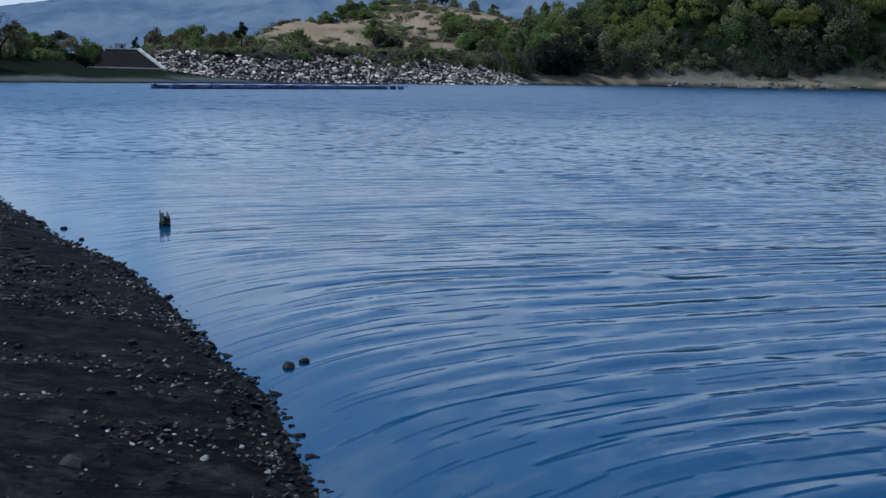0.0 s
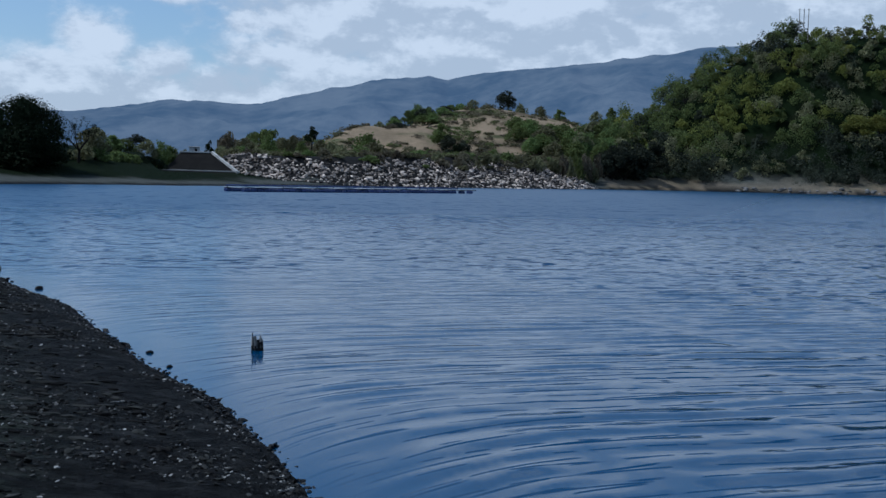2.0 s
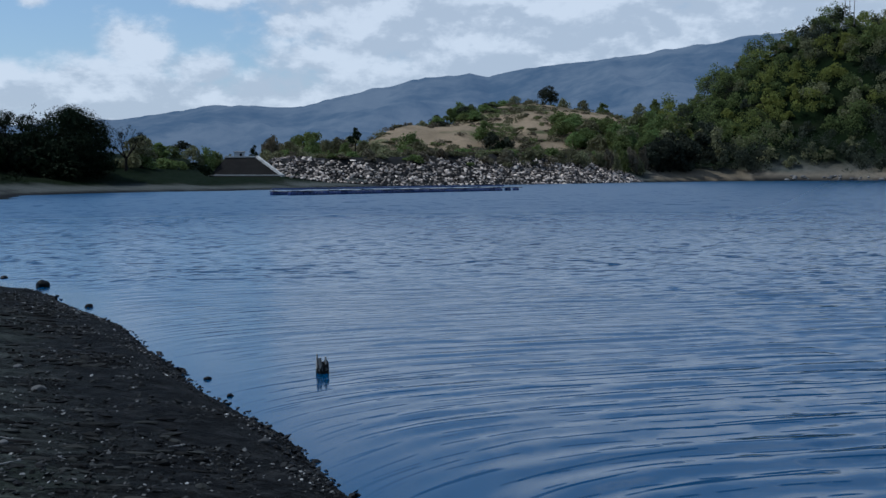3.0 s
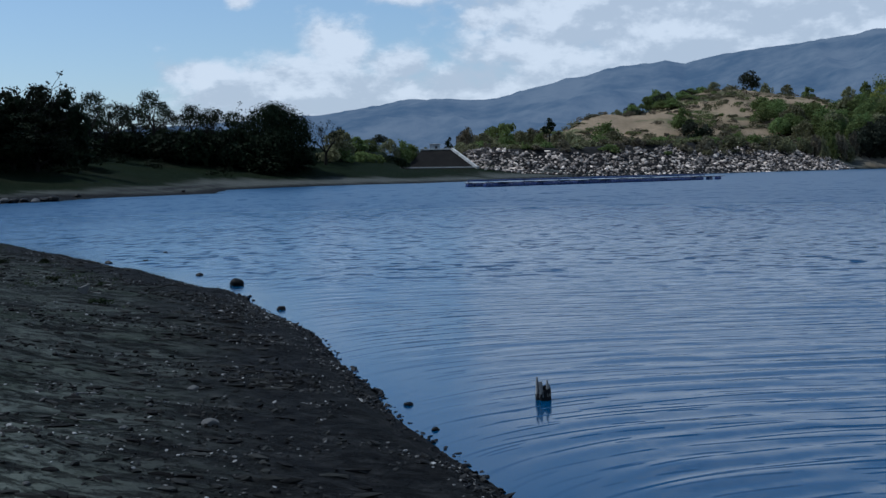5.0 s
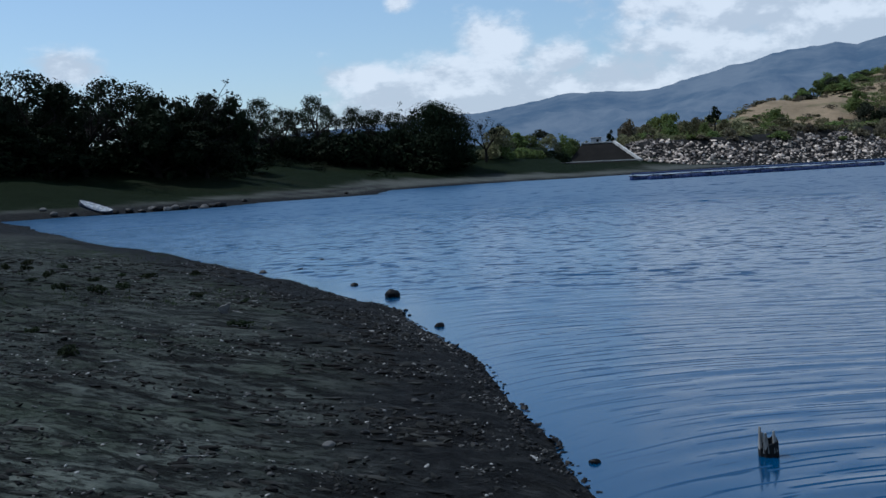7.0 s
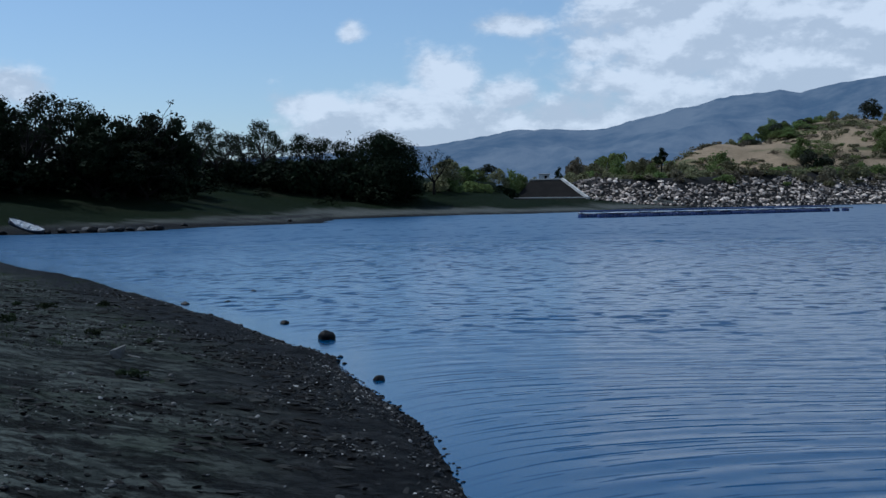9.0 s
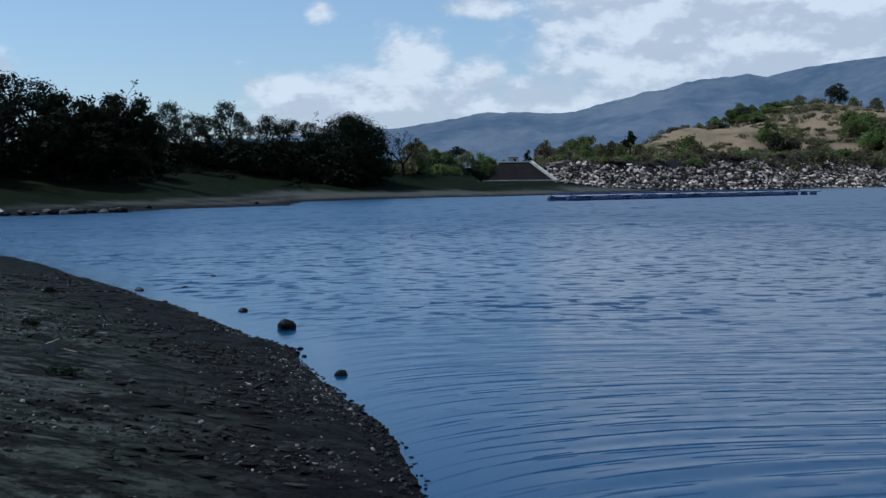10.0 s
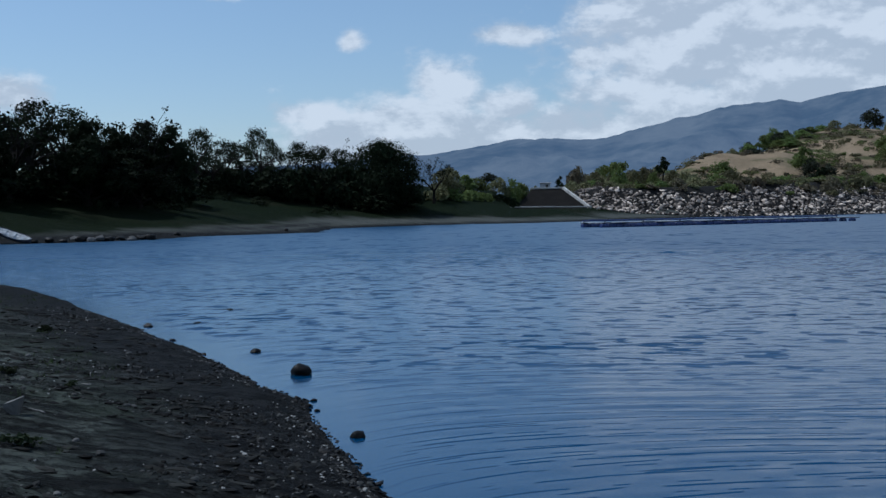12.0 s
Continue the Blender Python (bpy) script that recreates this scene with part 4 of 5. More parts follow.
for azd, r, el_top, w, key in [
        (13.3, 330, 1.95, 7, "olive_a"), (12.5, 345, 2.42, 8.5, "flat"), (12.2, 335, 2.15, 7.5, "green_a"), (11.5, 340, 2.0, 6, "olive_a"), (11.0, 350, 2.1, 6.5, "olive_a"),
        (10.05, 372, 2.60, 5.6, "round"), (9.6, 345, 1.95, 6, "olive_a"), (10.5, 330, 1.9, 5, "green_a"), (9.0, 350, 2.0, 7, "shrub_olive"),
        (8.6, 330, 1.75, 7, "shrub_olive"), (7.2, 334, 2.38, 10.5, "green_a"), (6.9, 326, 1.9, 9.5, "olive_a"), (7.5, 322, 1.7, 7, "shrub_green"), (6.0, 322, 1.6, 7, "shrub_olive"),
        (3.35, 404, 2.95, 9, "green_b"), (3.1, 398, 2.35, 7, "dark_a"), (2.3, 398, 2.1, 7.5, "dark_a"), (2.6, 394, 1.95, 6, "shrub_dark"),
        (6.6, 560, 2.95, 9, "olive_a"), (5.9, 560, 3.2, 9, "green_a"), (5.2, 555, 3.55, 8, "green_b"), (4.7, 560, 3.9, 9, "green_a"), (4.1, 565, 3.75, 9, "dark_a"),
        (3.4, 560, 3.75, 10, "green_a"), (2.9, 545, 3.3, 9, "green_a"), (4.4, 540, 3.3, 9, "green_a"), (3.7, 520, 3.15, 10, "green_b"), (5.6, 535, 2.9, 8, "dark_a"),
        (0.15, 625, 4.66, 13, "dark_a"), (1.9, 620, 4.15, 9, "olive_a"), (1.2, 620, 4.0, 6, "shrub_olive"), (-0.6, 612, 4.05, 8, "shrub_olive"), (2.5, 600, 3.95, 8, "shrub_green"),
        (-1.6, 640, 3.9, 9, "olive_a"), (-2.6, 640, 3.75, 9, "green_b"), (1.4, 420, 1.75, 6, "shrub_dry"), (0.7, 410, 1.7, 7, "shrub_green"), (1.0, 560, 3.2, 5, "shrub_dark"),
        (-4.4, 640, 3.7, 10, "olive_a"), (-5.2, 640, 3.9, 10, "green_b")]:
    stand(key, azd, r, el_top, w, SCRUB)
for k in range(30):
    azd = -0.3 - k * 0.175 + RND.uniform(-0.15, 0.15)
    r = RND.uniform(415, 500)
    stand(RND.choice(["green_a", "green_a", "green_b", "olive_a"]), azd, r, 2.0 + (r - 415) / 85 * 1.45 + RND.uniform(-0.1, 0.35), RND.uniform(8, 13), "green trees behind the dam")


def scrub(name, count, az_lo, az_hi, r_lo, r_hi, leaf, label, seed, lo=0.9, hi=2.6, skip_knoll=True, size=0.55, inland=8):
    """Low scrub that nobody could count, as one mesh of leaf clumps."""
    rng = np.random.default_rng(seed)
    azs, rs = rng.uniform(az_lo, az_hi, count), rng.uniform(r_lo, r_hi, count)
    xs, ys = np.array([polar(p, q) for p, q in zip(azs, rs)]).T
    zs, ds = land(xs, ys)
    patch = fbm(xs, ys, 30, 3, 71)
    vs, fs = [], []
    for x, y, z, d, p, azd, r in zip(xs, ys, zs, ds, patch, azs, rs):
        if d < inland or p < rng.uniform(-0.5, 0.2) or (skip_knoll and 4.0 < azd < 8.0 and 412 < r < 470):
            continue
        w, h = rng.uniform(lo, hi), rng.uniform(0.5, 1.0)
        lobes = [(x + rng.normal(0, w * 0.5), y + rng.normal(0, w * 0.5), z + w * h * 0.45, w * 0.8, w * 0.8, w * h * 0.6) for _ in range(3)]
        v, f = leaf_cards(rng, lobes, 110, size, 0.2)
        b0 = len(vs)
        vs += v
        fs += [[i + b0 for i in q] for q in f]
    tagged(new(name, raw_mesh(name, vs, fs, leaf)), label, "scrub", kind="stuff")


scrub("olive_scrub", 900, -3.5, 14.5, 285, 610, L_OLIVE, "low olive scrub on the dry hill", 81)
scrub("dry_scrub", 460, -3.5, 14.5, 280, 610, L_DRY, "low dry brown scrub on the hill", 82, 0.8, 2.2, False)
scrub("green_scrub", 260, -3.5, 14.5, 290, 610, L_GREEN, "low green scrub on the hill", 83)
# the slope's shade comes with these near-black leaves
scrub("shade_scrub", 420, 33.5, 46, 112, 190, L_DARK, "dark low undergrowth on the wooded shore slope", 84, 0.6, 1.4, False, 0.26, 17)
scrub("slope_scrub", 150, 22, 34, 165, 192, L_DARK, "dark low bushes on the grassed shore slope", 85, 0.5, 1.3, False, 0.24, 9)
for k in range(30):
    azd = 34.5 - k * 0.31 + RND.uniform(-0.3, 0.3)
    r = np.interp(azd, [24, 30, 35], [214, 208, 184]) + RND.uniform(-4, 8)
    stand("shrub_dark", azd, r, RND.uniform(1.9, 2.5), RND.uniform(6, 9), "undergrowth of the shoreline wood")
for k in range(16):
    azd, r = RND.uniform(2.8, 6.4), RND.uniform(515, 572)
    stand(RND.choice(["green_a", "green_b", "dark_a"]), azd, r, np.interp(azd, [2.8, 4.6, 6.4], [3.75, 3.75, 3.0]) - (572 - r) / 57 * 0.6 + RND.uniform(-0.1, 0.15), RND.uniform(8, 11), SCRUB)
for k in range(26):
    azd, r = RND.uniform(7.6, 14.4), RND.uniform(380, 450)
    stand(RND.choice(["shrub_olive", "shrub_olive", "shrub_dry", "shrub_green"]), azd, r, RND.uniform(1.75, 2.25), RND.uniform(4, 8), SCRUB)
# the wooded hill on the far right shore
HILL = "trees of the wooded hill"


def woods(name, spots, leaf, label, seed):
    """Close forest beyond counting: uneven crowns of many leaf sprays, as one mesh."""
    rng = np.random.default_rng(seed)
    vs, fs, b0 = [], [], 0
    for x, y, z, w, h in spots:
        lobes = []
        for _ in range(rng.integers(6, 13)):
            a_, q = rng.uniform(0, 6.28), math.sqrt(rng.uniform(0, 1))
            lr = w * rng.uniform(0.12, 0.26)
            lz = z + h * (0.86 - 0.62 * q * q + rng.uniform(-0.16, 0.06)) - lr * 0.4
            lobes.append((x + math.cos(a_) * q * w * 0.42, y + math.sin(a_) * q * w * 0.42, lz, lr, lr, lr * rng.uniform(0.65, 1.1)))
        v, f = leaf_cards(rng, lobes, int(260 + 34 * w), rng.uniform(0.5, 0.8), 0.2)
        vs.append(np.array(v))
        fs.append(np.array(f) + b0)
        b0 += len(v)
    me = raw_mesh(name, np.concatenate(vs).tolist(), np.concatenate(fs).tolist(), leaf)
    return tagged(new(name, me), label, "forest", kind="stuff")


forest = collections.defaultdict(list)
r, single = 411.0, 0
while r < 560:
    step_deg = math.degrees(6.6 / r)
    azd = -4.75 - RND.uniform(0, step_deg) - (0.4 if r > 440 else 0)
    while azd > -26:
        rr = r + RND.uniform(-4, 4)
        x, y = polar(azd, rr)
        azd -= step_deg * RND.uniform(0.75, 1.3)
        z, d = land(np.array([x]), np.array([y]))
        if d[0] < 11 or z[0] < 0.8:
            continue
        # besides kinds of tree, shading is put into colour: dark foot, bright crest
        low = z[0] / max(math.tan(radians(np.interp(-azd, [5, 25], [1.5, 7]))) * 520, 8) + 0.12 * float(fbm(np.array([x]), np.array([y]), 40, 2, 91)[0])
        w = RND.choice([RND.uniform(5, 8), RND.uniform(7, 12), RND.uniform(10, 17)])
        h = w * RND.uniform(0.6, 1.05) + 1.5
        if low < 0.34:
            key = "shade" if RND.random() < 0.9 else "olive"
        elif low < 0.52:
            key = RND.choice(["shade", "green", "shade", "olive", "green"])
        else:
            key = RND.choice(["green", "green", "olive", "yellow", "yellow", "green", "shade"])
        if rr < 432 and -19 < azd and single < 70:
            single += 1
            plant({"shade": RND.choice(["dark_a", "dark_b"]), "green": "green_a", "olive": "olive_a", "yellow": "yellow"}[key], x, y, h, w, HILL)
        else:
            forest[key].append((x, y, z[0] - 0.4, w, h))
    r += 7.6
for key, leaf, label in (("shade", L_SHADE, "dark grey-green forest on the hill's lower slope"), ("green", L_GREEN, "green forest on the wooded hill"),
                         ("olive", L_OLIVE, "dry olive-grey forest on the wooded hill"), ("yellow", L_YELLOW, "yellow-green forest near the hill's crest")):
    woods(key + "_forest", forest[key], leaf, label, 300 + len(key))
for azd, r, hgt, w, key in [(-17.0, 478, 11, 15, "yellow"), (-17.9, 482, 10, 12, "yellow"), (-14.2, 512, 10, 10, "yellow"), (-8.8, 505, 12, 6, "bare_a"), (-8.4, 500, 11, 5, "bare_b"),
                            (-9.8, 515, 11, 6, "bare_a"), (-7.3, 470, 9, 8, "olive_a"), (-6.6, 455, 8, 8, "olive_a"), (-7.0, 480, 8, 6, "bare_b"), (-12.9, 530, 11, 9, "flat"),
                            (-4.9, 408, 9, 9, "dark_a"), (-5.3, 412, 13, 11, "dark_a"), (-5.9, 420, 15, 12, "dark_a"), (-5.1, 425, 15, 10, "green_a"), (-6.6, 428, 14, 11, "dark_a"), (-5.7, 440, 17, 11, "green_b"), (-7.4, 440, 14, 12, "dark_b")]:
    plant(key, *polar(azd, r), hgt, w, HILL)

# ---- the rubble dam ----
SHORE_DAM = [(-57.5, 240), (-40, 253.5), (-12, 290), (20, 350), (30, 382)]


def dam_face():
    """The gravel bed of the upstream slope, near black for shade between the rubble stones lying on it."""
    rng = np.random.default_rng(3)
    seg = np.array(SHORE_DAM, float)
    lens = np.hypot(*np.diff(seg, axis=0).T)
    cum = np.concatenate([[0], np.cumsum(lens)])
    total = cum[-1]

    def place(s, d):
        k = min(int(np.searchsorted(cum, s, "right")) - 1, len(lens) - 1)
        t = (seg[k + 1] - seg[k]) / lens[k]
        p = seg[k] + t * (s - cum[k])
        return p[0] - t[1] * d, p[1] + t[0] * d
    nu, nv = 90, 12
    flat = [place(i * total / (nu - 1) * 0.999, -0.6 + j * 1.75) for i in range(nu) for j in range(nv)]
    fx, fy = np.array(flat).T
    fz = np.maximum(land(fx, fy)[0], -0.4) + 0.12
    fs = [(i * nv + j, (i + 1) * nv + j, (i + 1) * nv + j + 1, i * nv + j + 1) for i in range(nu - 1) for j in range(nv - 1)]
    # shade in the gaps between stones is put into the bed's colour
    bed_mat = plain_material("dam_gravel_shaded", (0.005, 0.005, 0.005), (0.018, 0.017, 0.016), 1.5, 0.95)
    face = tagged(new("dam_face", raw_mesh("dam_face", np.stack([fx, fy, fz], -1).tolist(), fs, bed_mat, True)), "dam slope covered in pale rubble, its gravel bed darkened as gap shade", "dam", kind="structure")
    shapes = [raw_mesh("stone", stone_verts(rng, 1.0, 0.62).tolist(), ICO1_F, M_RUBBLE) for _ in range(12)]
    allv, allf, singles = [], [], 0
    ss, ds = rng.uniform(0, total, 6400), rng.uniform(-0.7, 17.5, 6400)
    xs, ys = np.array([place(s, d) for s, d in zip(ss, ds)]).T
    zs = land(xs, ys)[0]
    for s, x, y, z in zip(ss, xs, ys, zs):
        azd = math.degrees(math.atan2(-x - 0.8, y - 1.7))
        top = np.interp(azd, [-5, 2, 8, 15], [9.2, 9.0, 7.6, 6.9]) * (0.80 + 0.17 * math.sin(s * 0.21) * math.sin(s * 0.083 + 1))
        if z > top or z < -0.5 or azd > 13.75 + max(z - 2.3, 0) * 0.29 or azd < -4.8:
            continue
        if z > top * 0.8 and rng.uniform() < 0.35:
            continue
        size = rng.uniform(0.35, 1.0) * (1.5 if rng.uniform() < 0.15 else 1)
        if singles < 300 and s < 75:
            ob = new("stone", shapes[singles % len(shapes)])
            ob.matrix_basis = pose(x, y, z + size * 0.24, rng.uniform(-25, 25), rng.uniform(-25, 25), rng.uniform(0, 360)) @ Matrix.Diagonal((size, size, size, 1))
            ob.parent = face
            singles += 1
        else:
            v = stone_verts(rng, size, 0.62) + np.array([x, y, z + size * 0.24])
            base_i = len(allv)
            allv += v.tolist()
            allf += [[i + base_i for i in f] for f in ICO1_F]
    rub = new("rubble", raw_mesh("rubble", allv, allf, M_RUBBLE))
    rub.parent = face
    tagged(rub, "heaped pale angular rubble stones", kind="stuff")


def abutment():
    """The dark sloping end of the dam with its pale concrete edging."""
    def pt(azd, r, z):
        return (*polar(azd, r), z)
    top = new("dam_abutment")
    bm = bmesh.new()
    foot = [pt(17.45, 251, 2.0), pt(13.70, 246, 2.0)]
    head = [pt(16.5, 256, 6.75), pt(14.95, 254, 6.75)]
    back = [pt(16.4, 285, 6.75), pt(14.85, 283, 6.75), pt(18.0, 285, 1.5), pt(13.6, 283, 1.5)]
    v = [bm.verts.new(p) for p in foot + head + back]
    for f in ((0, 1, 3, 2), (2, 3, 5, 4), (1, 7, 5, 3), (0, 2, 4, 6), (6, 4, 5, 7), (0, 6, 7, 1)):
        bm.faces.new([v[i] for i in f])
    bmesh.ops.recalc_face_normals(bm, faces=bm.faces)
    bmesh.ops.bevel(bm, geom=list(bm.edges), offset=0.15, segments=2, affect="EDGES")
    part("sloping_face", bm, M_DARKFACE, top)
    for name, a_, b_, w in (("edge_beam", pt(14.98, 253.6, 6.8), pt(13.66, 245.6, 2.3), 0.55), ("crest_beam", pt(16.6, 255.8, 6.8), pt(14.95, 253.8, 6.8), 0.3),
                            ("toe_beam", pt(17.6, 250.6, 2.75), pt(13.6, 245.4, 2.62), 0.22)):
        bm = bmesh.new()
        a_, b_ = Vector(a_), Vector(b_)
        turn = (b_ - a_).to_track_quat("X", "Z").to_matrix().to_4x4()
        add_box(bm, ((b_ - a_).length, w, w), (a_ + b_) / 2, turn, 0.04)
        part(name, bm, M_CONCRETE, top, "pale concrete edge beam")
    tagged(top, "dark faced dam end with a pale concrete edge", "dam")


def gatehouse():
    x, y = polar(15.85, 272)
    z = 6.72
    top = new("gatehouse")
    top.matrix_basis = pose(x, y, z, 0, 0, 14) @ Matrix.Scale(0.75, 4)
    bm = bmesh.new()
    for sx, sy, px, py in ((3.2, 0.2, 0, -1.2), (3.2, 0.2, 0, 1.2), (0.2, 2.2, -1.5, 0), (0.2, 2.2, 1.5, 0)):
        add_box(bm, (sx, sy, 2.1), (px, py, 1.05))
    part("wall", bm, M_WHITEWALL, top)
    bm = bmesh.new()
    add_box(bm, (3.8, 3.2, 0.16), (0, 0, 2.2), Euler((0.06, 0, 0)).to_matrix().to_4x4(), 0.03)
    part("roof", bm, M_ROOF, top)
    bm = bmesh.new()
    add_box(bm, (0.8, 0.06, 1.6), (0.5, -1.32, 0.8), None, 0.01)
    part("door", bm, M_DARKFACE, top)
    tagged(top, "small white gatehouse on the dam crest", "building")


# ---- floating raft ----
def raft():
    a_, b_ = Vector((-30.9, 127.8, 0)), Vector((-5.4, 166.8, 0))
    length = (b_ - a_).length
    turn = math.degrees(math.atan2(b_.y - a_.y, b_.x - a_.x))
    top = new("floating_raft")
    top.matrix_basis = pose(a_.x, a_.y, 0, 0, 0, turn)
    rng = random.Random(5)
    bm = bmesh.new()
    ring = [(-0.47, 0.20), (-0.45, 0.27), (-0.30, 0.29), (-0.28, 0.275), (0, 0.29), (0.28, 0.275), (0.30, 0.29), (0.45, 0.27), (0.47, 0.20)]
    rows_v = [[bm.verts.new((x, math.cos(k * math.pi / 6) * r, math.sin(k * math.pi / 6) * r)) for k in range(12)] for x, r in ring]
    for p, q in zip(rows_v, rows_v[1:]):
        for k in range(12):
            bm.faces.new((p[k], q[k], q[(k + 1) % 12], p[(k + 1) % 12]))
    bm.faces.new(rows_v[0][::-1])
    bm.faces.new(rows_v[-1])
    bmesh.ops.recalc_face_normals(bm, faces=bm.faces)
    drum = mesh_of(bm, "drum", M_BLUE, True)
    n = int(length / 1.04)
    for side in (0.0, 3.0):
        for k in range(n):
            if side == 0.0 and k in (n - 4, n - 2):
                continue
            ob = new("drum", drum)
            ob.parent = top
            ob.matrix_basis = pose(0.5 + k * 1.04, side + rng.uniform(-0.04, 0.04), 0.13 + rng.uniform(-0.03, 0.03), rng.uniform(0, 360), 0, rng.uniform(-2, 2))
    for y in (-0.18, 0.18, 2.82, 3.18):
        bm = bmesh.new()
        add_box(bm, (length, 0.09, 0.09), (length / 2, y, 0.45), None, 0.01)
        part("bearer", bm, M_HULLDARK, top)
    bm = bmesh.new()
    add_box(bm, (0.9, 0.85, 0.04), (0, 0, 0), None, 0.008)
    plank = mesh_of(bm, "deck_board", M_DECK)
    for k in range(int(length / 0.95)):
        if rng.random() < 0.45:
            continue
        ob = new("deck_board", plank)
        ob.parent = top
        ob.matrix_basis = pose(0.5 + k * 0.95, rng.choice([0.0, 3.0]) + rng.uniform(-0.05, 0.05), 0.52, 0, rng.uniform(-1, 1), rng.uniform(-3, 3))
    bm = bmesh.new()
    add_box(bm, (0.09, 0.09, 0.30), (0, 0, 0.56), None, 0.01)
    post = mesh_of(bm, "post", M_HULLDARK)
    for k in range(16):
        ob = new("post", post)
        ob.parent = top
        ob.matrix_basis = pose(0.4 + k * (length - 0.8) / 15, 3.0, 0)
    bm = bmesh.new()
    add_tube(bm, [(0.2 + k * (length - 0.4) / 30, 3.0, 0.70 + 0.015 * math.sin(k * 1.7)) for k in range(31)], [0.09] * 31, 8)
    part("rail_pipe", bm, M_BLUE, top)
    for k in range(9):
        bm = bmesh.new()
        add_box(bm, (0.12, 3.2, 0.09), (0.5 + k * (length - 1) / 8, 1.5, 0.49), None, 0.01)
        part("cross_beam", bm, M_DECK, top)
    tagged(top, "long floating raft on blue plastic drums moored on the lake", "raft")


# ---- boat and stones on the left shore ----
def boat():
    top = new("rowing_boat")
    x, y = at_shore(40.9, 0.4)
    top.matrix_basis = pose(x, y, 0.30, 26, 20, 30) @ Matrix.Scale(0.78, 4)
    L, n = 3.4, 15
    bm = bmesh.new()
    rows_v = []
    for i in range(n):
        t = i / (n - 1)
        half = 0.62 * (1 - abs(2 * t - 1) ** 2.6) ** 0.8 + 0.04
        sheer = 0.52 + 0.22 * (2 * t - 1) ** 2
        keel = 0.10 * (2 * t - 1) ** 4
        sec = []
        for k in range(9):
            a_ = -1 + 2 * k / 8
            sec.append(bm.verts.new(((t - 0.5) * L, half * a_ * (0.72 + 0.28 * abs(a_)), keel + (sheer - keel) * abs(a_) ** 2.2)))
        rows_v.append(sec)
    for p, q in zip(rows_v, rows_v[1:]):
        for k in range(8):
            bm.faces.new((p[k], q[k], q[k + 1], p[k + 1]))
    bmesh.ops.recalc_face_normals(bm, faces=bm.faces)
    bmesh.ops.solidify(bm, geom=list(bm.faces), thickness=0.035)
    part("hull", bm, M_HULLDARK, top, "dark painted hull", True)
    bm = bmesh.new()
    edge_l = []
    for i in range(n):
        t = i / (n - 1)
        half = 0.60 * (1 - abs(2 * t - 1) ** 2.6) ** 0.8 + 0.02
        z = 0.50 + 0.22 * (2 * t - 1) ** 2
        edge_l.append([bm.verts.new(((t - 0.5) * L * 0.985, half * k / 3, z + 0.05 * (1 - (k / 3) ** 2))) for k in range(-3, 4)])
    for p, q in zip(edge_l, edge_l[1:]):
        for k in range(6):
            bm.faces.new((p[k], q[k], q[k + 1], p[k + 1]))
    bmesh.ops.recalc_face_normals(bm, faces=bm.faces)
    bmesh.ops.solidify(bm, geom=list(bm.faces), thickness=0.03)
    part("deck_cover", bm, M_HULL, top, "worn pale cover over the boat", True)
    for sgn in (-1, 1):
        bm = bmesh.new()
        pts = []
        for i in range(n):
            t = i / (n - 1)
            half = 0.62 * (1 - abs(2 * t - 1) ** 2.6) ** 0.8 + 0.04
            pts.append(((t - 0.5) * L, sgn * half, 0.53 + 0.22 * (2 * t - 1) ** 2))
        add_tube(bm, pts, [0.035] * n, 6)
        part("gunwale", bm, M_HULLDARK, top)
    for px in (-0.75, 0.1, 0.9):
        bm = bmesh.new()
        add_box(bm, (0.24, 0.9, 0.035), (px, 0, 0.62), None, 0.008)
        part("thwart", bm, M_DECK, top)
    tagged(top, "dark rowing boat with a pale cover on the shore", "boat")


def scatter_rock(name, x, y, size, squash, mat, seed, label, group="", sink=0.3, turn=None):
    me = boulder(name, size, squash, mat, seed)
    ob = new(name, me)
    z = max(ground_z(x, y), -0.05)
    ob.matrix_basis = pose(x, y, z + size[2] * squash * (0.5 - sink), 0, 0, (seed * 47) % 360 if turn is None else turn)
    return tagged(ob, label, "rock", group)


dam_face()
abutment()
gatehouse()
raft()
boat()
PALE_B, DARK_B = (M_GREYROCK, "pale grey boulder at the waterline"), (M_WETROCK, "dark wet boulder at the waterline")
for k, (azd, inland, w, (mat, label)) in enumerate([
        (39.3, 0.3, 1.0, DARK_B), (38.7, 0.2, 0.7, DARK_B), (37.9, 0.4, 1.1, DARK_B), (37.5, -0.2, 1.0, PALE_B), (37.1, 0.6, 1.0, PALE_B), (36.7, 0.3, 0.9, DARK_B),
        (36.2, 0.2, 0.8, DARK_B), (35.7, -0.2, 1.0, PALE_B), (35.3, 0.3, 1.0, DARK_B), (34.9, 0.0, 1.2, DARK_B), (33.7, 1.2, 0.8, DARK_B), (42.8, 1.0, 0.9, PALE_B), (43.3, 4.5, 0.8, PALE_B),
        (40.0, 0.2, 0.8, DARK_B), (41.9, 0.3, 0.8, DARK_B), (28.6, 2, 0.7, DARK_B), (38.2, 1.2, 0.8, PALE_B)]):
    x, y = at_shore(azd, inland)
    scatter_rock("boulder", x, y, (w, w * 0.7, w * 0.6), 0.8, mat, 30 + k, label, "boulders of the left shore", 0.2)
